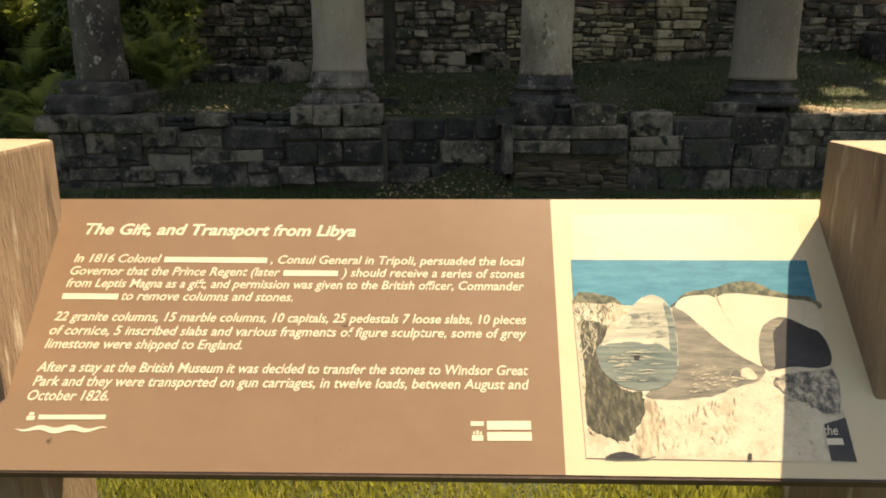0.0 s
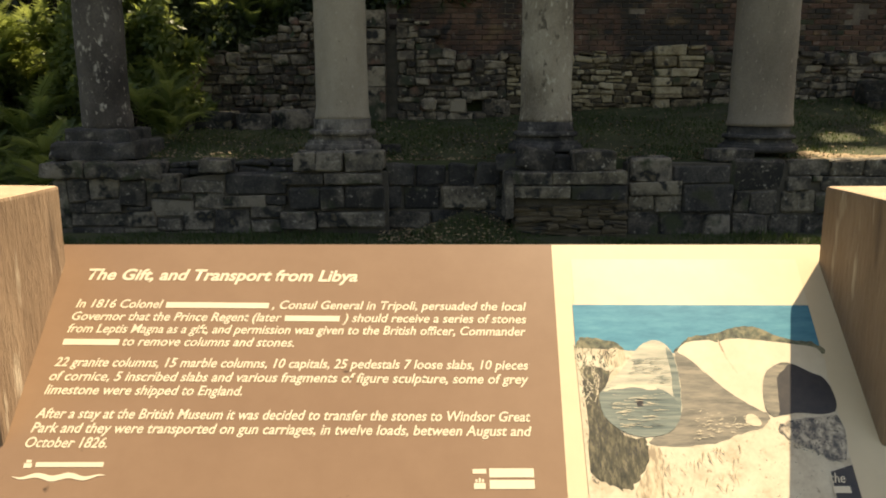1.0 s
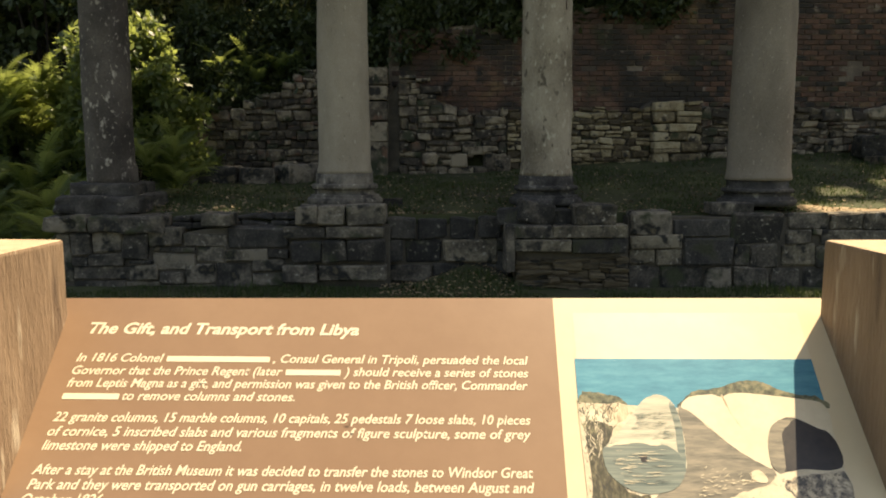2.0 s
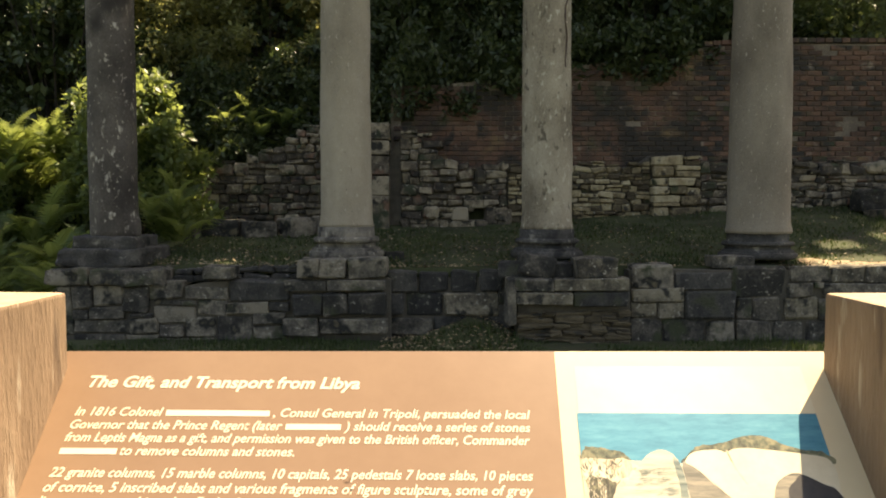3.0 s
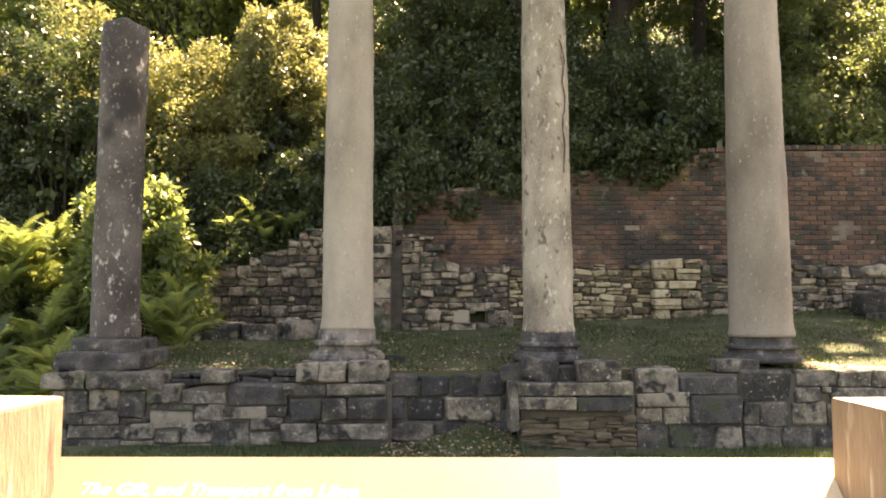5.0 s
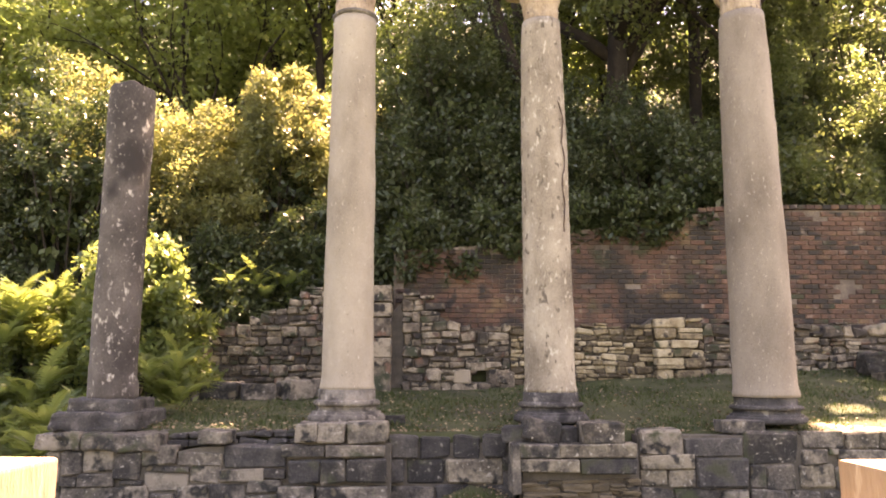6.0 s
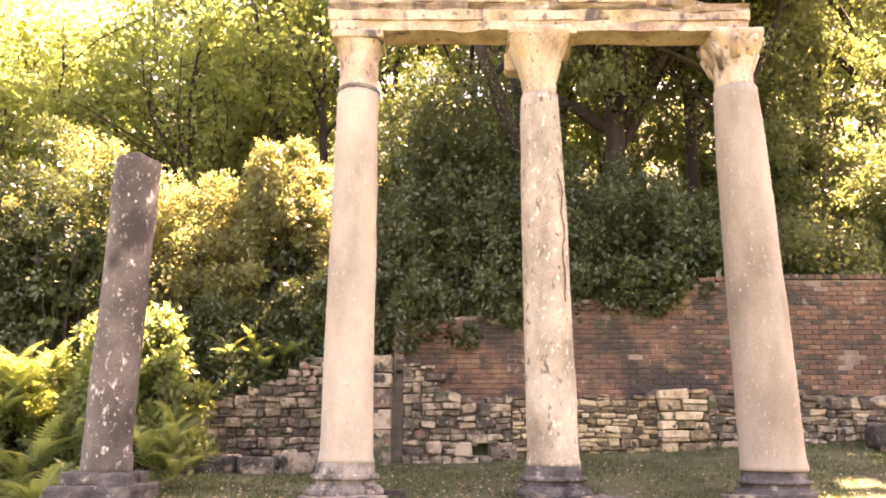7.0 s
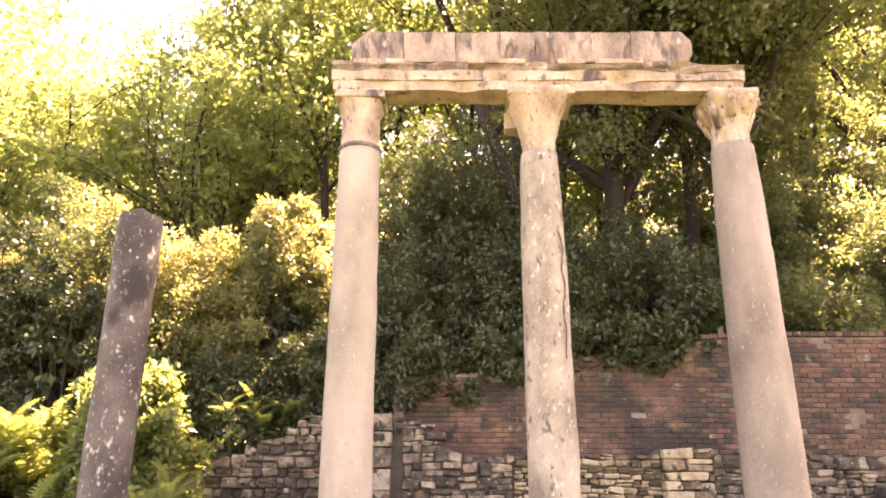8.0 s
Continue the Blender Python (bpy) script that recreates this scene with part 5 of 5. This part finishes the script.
def build_shrub(label, x, y, z, rx, ry, rz, seed, leaf, leaves=24000, size=0.12, clumps=60, name="shrub", group="shrubs", dense=True):
    """A dense bush: stems and leafy clumps over an uneven dome."""
    rng, rs = random.Random(seed), np.random.RandomState(seed)
    bush = thing(name, label, "shrub", (x, y, z), group=group)
    bm, centres, radii = bmesh.new(), [], []
    for i in range(clumps):
        a, h = rng.uniform(0, 2 * math.pi), rng.random() ** 0.7
        k = math.sqrt(max(0.05, 1 - (h * 0.95) ** 2)) * rng.uniform(0.55, 1.08)
        c = (math.cos(a) * k * rx, math.sin(a) * k * ry, h * rz * rng.uniform(0.8, 1.1))
        centres.append(c)
        radii.append(rng.uniform(0.16, 0.34) * min(rx, rz, ry * 1.3))
        if i % 4 == 0:
            m_ = (c[0] * 0.4, c[1] * 0.4, c[2] * 0.55)
            tube(bm, [(c[0] * 0.08, c[1] * 0.08, -0.1), m_, c], [0.035, 0.022, 0.008], 5)
    part("branchwork", bm, BARK, bush, "bare brown branchwork")
    part("foliage", quads("foliage", leaf_cloud(rs, centres, radii, [leaves // clumps] * clumps, size, flat_leaf=0.42, shell=0.45), 4), leaf, bush, "clustered leaves", kind="stuff")
    if not dense:
        return bush
    # dark leaves added inside the dome, to deepen the shade within the bush
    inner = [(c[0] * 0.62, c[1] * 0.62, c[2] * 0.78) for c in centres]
    part("inner_foliage", quads("inner_foliage", leaf_cloud(rs, inner, [r * 0.9 for r in radii], [2000 // clumps] * clumps, 0.17, flat_leaf=0.55, shell=0.1), 4), LEAF_DARK, bush, "dark leaves added inside to shade the bush's heart", kind="stuff")
    return bush


def frond_mesh(length):
    """One fern frond, arching, with paired tapering leaflets on its midrib."""
    bm = bmesh.new()
    n = 17

    def mid(t):
        return length * t, length * (0.62 * t - 0.72 * t * t)
    spine = []
    for i in range(2 * n + 1):
        px, pz = mid(i / (2 * n))
        spine.append((px, pz, bm.verts.new((px, 0, pz + 0.004))))
    for i in range(2, n):
        t = i / n
        w = length * 0.20 * math.sin(math.pi * min(1, 0.12 + t * 0.95)) ** 0.8
        for s in (-1, 1):
            before, here, after = spine[2 * i - 1], spine[2 * i], spine[2 * i + 1]
            a, b = before[2], after[2]
            half = length / n * 0.42
            for j in range(1, 4):
                f = j / 3
                wide = half * (1 - f * 0.85) * (1.25 if j % 2 else 0.8)
                x, z = here[0] + w * 0.35 * f, here[1] - 0.12 * w * f * f
                c, d = bm.verts.new((x + wide, s * w * f, z)), bm.verts.new((x - wide, s * w * f, z))
                bm.faces.new((a, b, c, d) if s > 0 else (d, c, b, a))
                a, b = d, c
    for i in range(2 * n):
        (x0, z0, a), (x1, z1, b) = spine[i], spine[i + 1]
        r = 0.005 * length
        bm.faces.new((a, b, bm.verts.new((x1, r, z1 - r)), bm.verts.new((x0, r, z0 - r))))
    return mesh_of(bm, "frond")


def build_fern(x, y, z, size, seed):
    rng = random.Random(seed)
    fern = thing("fern", "bracken fern with arching fronds", "fern", (x, y, z), group="ferns beside the terrace")
    for i in range(rng.randint(9, 12)):
        ob = part("frond", rng.choice(FRONDS), None, fern)
        k = size * rng.uniform(0.75, 1.15)
        ob.matrix_basis = pose(0, 0, rng.uniform(0.0, 0.25) * size, 0, -rng.uniform(15, 62), i * 37 + rng.uniform(-15, 15)) @ Matrix.Diagonal((k, k, k, 1))
    return fern


FRONDS = []
for k in range(4):
    me = frond_mesh(1.0 + 0.06 * k)
    me.materials.append(LEAF_FERN)
    FRONDS.append(me)
for i in range(44):
    rng = random.Random(900 + i)
    fx, fy = rng.uniform(-6.6, -4.15), rng.uniform(7.9, 9.5)
    build_fern(fx, fy, ground_z(fx, fy) + 0.05 + 0.55 * max(0.0, fy - 8.2) * rng.random(), rng.uniform(0.42, 0.7), i)
for i in range(22):  # the tall bracken at the back, its tops in the sun
    rng = random.Random(930 + i)
    fx, fy = rng.uniform(-6.4, -4.7), rng.uniform(9.7, 10.6)
    build_fern(fx, fy, rng.uniform(1.5, 2.1), rng.uniform(0.42, 0.62), i + 50)
for i in range(9):
    rng = random.Random(970 + i)
    fx, fy = rng.uniform(-3.95, -3.0), rng.uniform(8.7, 9.1)
    build_fern(fx, fy, rng.uniform(0.8, 1.35), rng.uniform(0.35, 0.5), i + 90)
for i in range(14):
    rng = random.Random(950 + i)
    fx, fy = rng.uniform(-3.6, -1.9), rng.uniform(11.6, 12.2)
    build_fern(fx, fy, 2.05 + rng.uniform(0, 0.5), rng.uniform(0.4, 0.6), i + 110)

build_fern(-5.05, 9.75, 2.15, 0.32, 77)
# shrubs: a sunlit one behind the broken column, glossy evergreens over the brick wall, sunlit masses in a paler leaf
# colour beyond
build_shrub("sunlit green shrub behind the broken column", -4.2, 10.25, 0.6, 1.05, 0.7, 2.3, 1, LEAF_FERN, 24000, 0.11, 90)
build_shrub("sunlit green shrub among ferns", -6.2, 10.7, 0.4, 1.3, 0.7, 1.9, 2, LEAF_FERN, 20000, 0.10, 80)
# the tall far-left ones stand in for the rhododendrons' shaded lower halves
dark = [(-5.95, 11.8, 0.7, 1.4, 0.7, 5.2), (-7.2, 12.3, 0.9, 1.6, 0.7, 5.7), (-3.7, 11.9, 1.0, 1.0, 0.6, 2.5), (-7.7, 11.6, 0.6, 1.4, 0.8, 4.3), (-2.4, 12.3, 1.9, 1.5, 0.6, 1.9), (-0.2, 12.8, 2.3, 1.7, 1.0, 3.2), (0.2, 13.8, 3.4, 1.6, 1.0, 5.0), (1.6, 12.9, 2.6, 1.9, 1.1, 3.3), (3.6, 13.0, 2.8, 1.8, 1.1, 2.9), (0.6, 14.3, 3.4, 2.2, 1.2, 3.9), (2.9, 14.6, 3.6, 2.2, 1.2, 3.4), (5.0, 14.2, 3.4, 1.8, 1.1, 2.8), (-1.4, 14.2, 2.9, 1.7, 1.1, 2.9), (-0.6, 14.9, 3.4, 1.5, 1.1, 5.6), (1.3, 15.2, 3.6, 1.6, 1.1, 5.0), (-4.9, 11.9, 0.9, 1.0, 0.6, 3.1)]
for i, (x, y, z, rx, ry, rz) in enumerate(dark):
    build_shrub("dark glossy evergreen shrub on the bank, the far-left ones added as shade", x, y, z, rx, ry, rz, 20 + i, LEAF_DARK, 13500, 0.088, 90)
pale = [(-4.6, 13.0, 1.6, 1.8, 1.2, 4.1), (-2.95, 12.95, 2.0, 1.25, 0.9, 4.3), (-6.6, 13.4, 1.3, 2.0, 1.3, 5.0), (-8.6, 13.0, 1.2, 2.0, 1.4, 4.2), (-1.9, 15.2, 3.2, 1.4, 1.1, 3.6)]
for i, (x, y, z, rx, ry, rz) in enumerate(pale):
    build_shrub("tall rhododendron with sunlight put into its pale yellow-green leaf colour", x, y, z, rx, ry, rz, 40 + i, LEAF_SUNNY, 36000, 0.09, 130)
right = [(6.6, 13.2, 3.0, 1.6, 1.1, 2.2), (8.6, 13.6, 3.2, 1.8, 1.2, 3.4), (7.2, 15.0, 3.8, 2.0, 1.2, 4.4), (10.5, 14.5, 3.4, 2.0, 1.3, 4.4), (9.2, 16.2, 4.2, 2.0, 1.2, 6.0), (7.0, 17.0, 4.6, 1.8, 1.2, 5.2)]
for i, (x, y, z, rx, ry, rz) in enumerate(right):
    build_shrub("leafy green shrub above the brick wall", x, y, z, rx, ry, rz, 60 + i, LEAF_TREE, 21000, 0.10, 70)

under = [(4.9, 19.6, 6.2, 2.2, 1.0, 4.6), (6.9, 19.2, 6.2, 2.0, 1.2, 4.6), (2.3, 18.4, 5.6, 2.0, 1.2, 4.8), (-1.0, 18.8, 5.6, 2.0, 1.2, 4.6)]
for i, (x, y, z, rx, ry, rz) in enumerate(under):
    build_shrub("young broadleaf growth under the woodland trees", x, y, z, rx, ry, rz, 140 + i, LEAF_FAR, 6500, 0.13, 60, dense=False)

# evergreen growth spilling over the top of the brick wall
for i, (x, z, rx) in enumerate(((-0.3, 2.75, 0.9), (0.9, 2.95, 1.0), (2.1, 3.05, 1.0), (3.2, 3.25, 0.9), (4.3, 3.5, 0.7))):
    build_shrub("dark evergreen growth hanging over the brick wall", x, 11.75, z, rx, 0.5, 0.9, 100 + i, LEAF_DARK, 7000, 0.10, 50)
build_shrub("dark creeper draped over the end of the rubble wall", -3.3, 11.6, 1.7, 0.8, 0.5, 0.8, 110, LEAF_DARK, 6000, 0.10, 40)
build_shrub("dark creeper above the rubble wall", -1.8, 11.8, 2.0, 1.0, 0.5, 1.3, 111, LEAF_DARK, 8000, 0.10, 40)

# trees on the bank: the forked one over the wall shades the ruin
build_tree("forked oak with dark limbs over the wall", 3.75, 15.6, 13.0, (-0.02, -0.10), 3, LEAF_TREE, 42000, 1.15, 0.125, 0.25, 0.30, spread=0.85,
           boughs=[([(-0.05, -0.25, 3.7), (-0.35, -0.5, 4.6), (-0.75, -0.6, 5.5), (-0.95, -0.6, 6.8)], 0.16), ([(0.1, -0.3, 3.3), (0.55, -0.5, 4.2), (1.05, -0.6, 4.9), (1.5, -0.7, 5.9), (1.6, -0.7, 7.0)], 0.13), ([(1.0, -0.6, 4.85), (1.6, -0.6, 5.2), (2.3, -0.6, 5.3)], 0.06), ([(0.0, -0.35, 4.0), (0.1, -0.5, 5.2), (-0.1, -0.6, 6.6)], 0.19)])
build_tree("leaning oak with a bare arching limb", 2.6, 15.0, 12.5, (-0.38, -0.20), 8, LEAF_TREE, 42000, 1.1, 0.125, 0.16, 0.50, spread=1.1)
build_tree("dark-stemmed oak on the bank", 5.5, 16.2, 13.0, (0.0, -0.10), 5, LEAF_TREE, 42000, 1.15, 0.125, 0.15, 0.33, spread=0.85)
build_tree("dark-stemmed oak on the bank", 5.75, 15.0, 12.5, (0.05, -0.14), 12, LEAF_TREE, 42000, 1.15, 0.125, 0.13, 0.33, spread=0.85)
build_tree("tall oak on the bank", 11.2, 17.5, 13.5, (-0.08, -0.1), 6, LEAF_TREE, 52000, 1.2, 0.16, 0.2, 0.35, spread=0.8)
# added outside the view, only so that its boughs shade the columns
build_tree("unseen spreading oak added beside the terrace to shade the ruin", 8.4, 9.3, 15.0, (-0.14, 0.02), 21, LEAF_TREE, 52000, 1.25, 0.16, 0.32, 0.60, spread=1.35, min_z=9.2)
# added for shade: its unseen crown darkens the ferns and the broken column
build_tree("tall oak added on the bank, its unseen crown shading the ruin", 2.3, 16.6, 17.0, (-0.18, -0.34), 27, LEAF_TREE, 46000, 1.3, 0.17, 0.22, 0.62, spread=1.3, min_z=10.6)
far = [(-13.0, 20.0, 15.0, 0.16), (-12.4, 19.0, 13.0, 0.13), (-7.5, 21.0, 14.5, 0.13), (-10.6, 22.0, 8.5, 0.12), (-8.0, 23.0, 13.0, 0.13), (-6.8, 20.5, 11.0, 0.12), (-5.4, 22.0, 14.0, 0.13), (-3.6, 21.0, 14.5, 0.14), (-1.6, 23.0, 15.0, 0.16), (0.9, 21.0, 14.0, 0.14), (2.5, 24.0, 15.0, 0.18), (4.9, 22.5, 13.0, 0.16), (6.5, 24.0, 15.0, 0.18), (3.4, 20.5, 11.0, 0.12), (8.8, 21.0, 14.0, 0.15), (11.0, 22.0, 15.0, 0.18), (14.0, 20.0, 14.0, 0.18), (-14.5, 19.0, 14.0, 0.16)]
for i, (x, y, h, r) in enumerate(far):
    build_tree("slender woodland tree in bright leaf", x, y, h, (random.Random(i).uniform(-0.12, 0.12), 0), 70 + i, LEAF_FAR, 12500, 1.0, 0.165, r, 0.28, spread=0.6)


def build_far_wood():
    """The wood that closes the view behind, too deep to count its trees."""
    rng, rs = random.Random(31), np.random.RandomState(31)
    centres, radii = [], []
    while len(centres) < 2200:
        y = rng.uniform(22, 36)
        x = rng.uniform(-0.95, 0.95) * y
        z = ground_z(x, y) + rng.random() ** 1.1 * 17
        if -0.57 < x / y < -0.41 and z - EYE > (0.63 + 0.05 * math.sin(x * 1.3)) * y:
            continue
        centres.append((x, y, z))
        radii.append(rng.uniform(0.7, 1.5))
    wood = part("far_woods", quads("far_woods", leaf_cloud(rs, centres, radii, [70] * len(centres), 0.25, shell=0.1), 4), LEAF_FAR, None, "deep sunlit broadleaf woodland on the slope behind", kind="stuff")
    tagged(wood, category="woodland")


build_far_wood()


# ---------------------------------------------------------------- grass and litter
def blades(rs, n, xr, yr, tall, keep=None):
    x, y = rs.uniform(*xr, n), rs.uniform(*yr, n)
    z = np.array([ground_z(a, b) for a, b in zip(x, y)])
    p = np.stack([x, y, z - 0.005], axis=1)
    patch = np.array([noise.noise(Vector((a * 1.3, b * 1.3, 7))) + 0.5 * noise.noise(Vector((a * 4, b * 4, 3))) for a, b in zip(x, y)])
    h = tall * (0.5 + rs.random(n)) * np.clip(0.75 + 1.1 * patch, 0.15, 1.9)
    a = rs.uniform(0, 2 * np.pi, n)
    side = np.stack([np.cos(a), np.sin(a), np.zeros(n)], axis=1) * (0.0022 + 0.0028 * rs.random(n))[:, None] * (1 + 10 * tall)
    bend = np.stack([np.sin(a * 3), np.cos(a * 3), np.zeros(n)], axis=1) * (h * rs.random(n) * 0.7)[:, None]
    bare = (x > 3.8) & (y > 7.7) & (y < 8.2) & (rs.random(n) < 0.85)
    h = np.where(bare, 0.004, h)
    tip = p + np.stack([np.zeros(n), np.zeros(n), h], axis=1) + bend
    return np.stack([p - side, p + side, tip], axis=1)


rs = np.random.RandomState(4)
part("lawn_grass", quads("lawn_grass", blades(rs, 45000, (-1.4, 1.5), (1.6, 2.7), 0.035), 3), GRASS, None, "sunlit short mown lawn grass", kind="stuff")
tagged(bpy.data.objects["lawn_grass"], category="grass")
part("terrace_grass", quads("terrace_grass", np.concatenate([blades(rs, 40000, (-3.3, 7.5), (7.8, 11.1), 0.045), blades(rs, 12000, (-4.2, 5.0), (6.6, 7.45), 0.06)]), 3), SHADED_GRASS, None, "rough terrace grass coloured dark for its shade", kind="stuff")
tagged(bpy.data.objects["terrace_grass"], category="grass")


def build_litter():
    rs = np.random.RandomState(9)
    n = 3200
    x, y = rs.uniform(-3.2, 7.0, n), 7.75 + 3.2 * rs.random(n) ** 2.6
    low = rs.random(n) < 0.12
    x[low], y[low] = rs.uniform(-0.6, 0.7, low.sum()), rs.uniform(6.9, 7.6, low.sum())
    z = np.array([ground_z(a, b) for a, b in zip(x, y)]) + 0.03
    p = np.stack([x, y, z], axis=1)
    a = rs.uniform(0, 6.28, n)
    u = np.stack([np.cos(a), np.sin(a), rs.uniform(-0.4, 0.4, n)], axis=1) * rs.uniform(0.010, 0.024, n)[:, None]
    v = np.stack([-np.sin(a), np.cos(a), rs.uniform(0.1, 0.9, n)], axis=1) * rs.uniform(0.008, 0.014, n)[:, None]
    tagged(part("fallen_leaves", quads("fallen_leaves", np.stack([p - u, p - v, p + u, p + v], axis=1), 4), LITTER, None, "scattered pale dry fallen leaves", kind="stuff"), category="leaves")


build_litter()
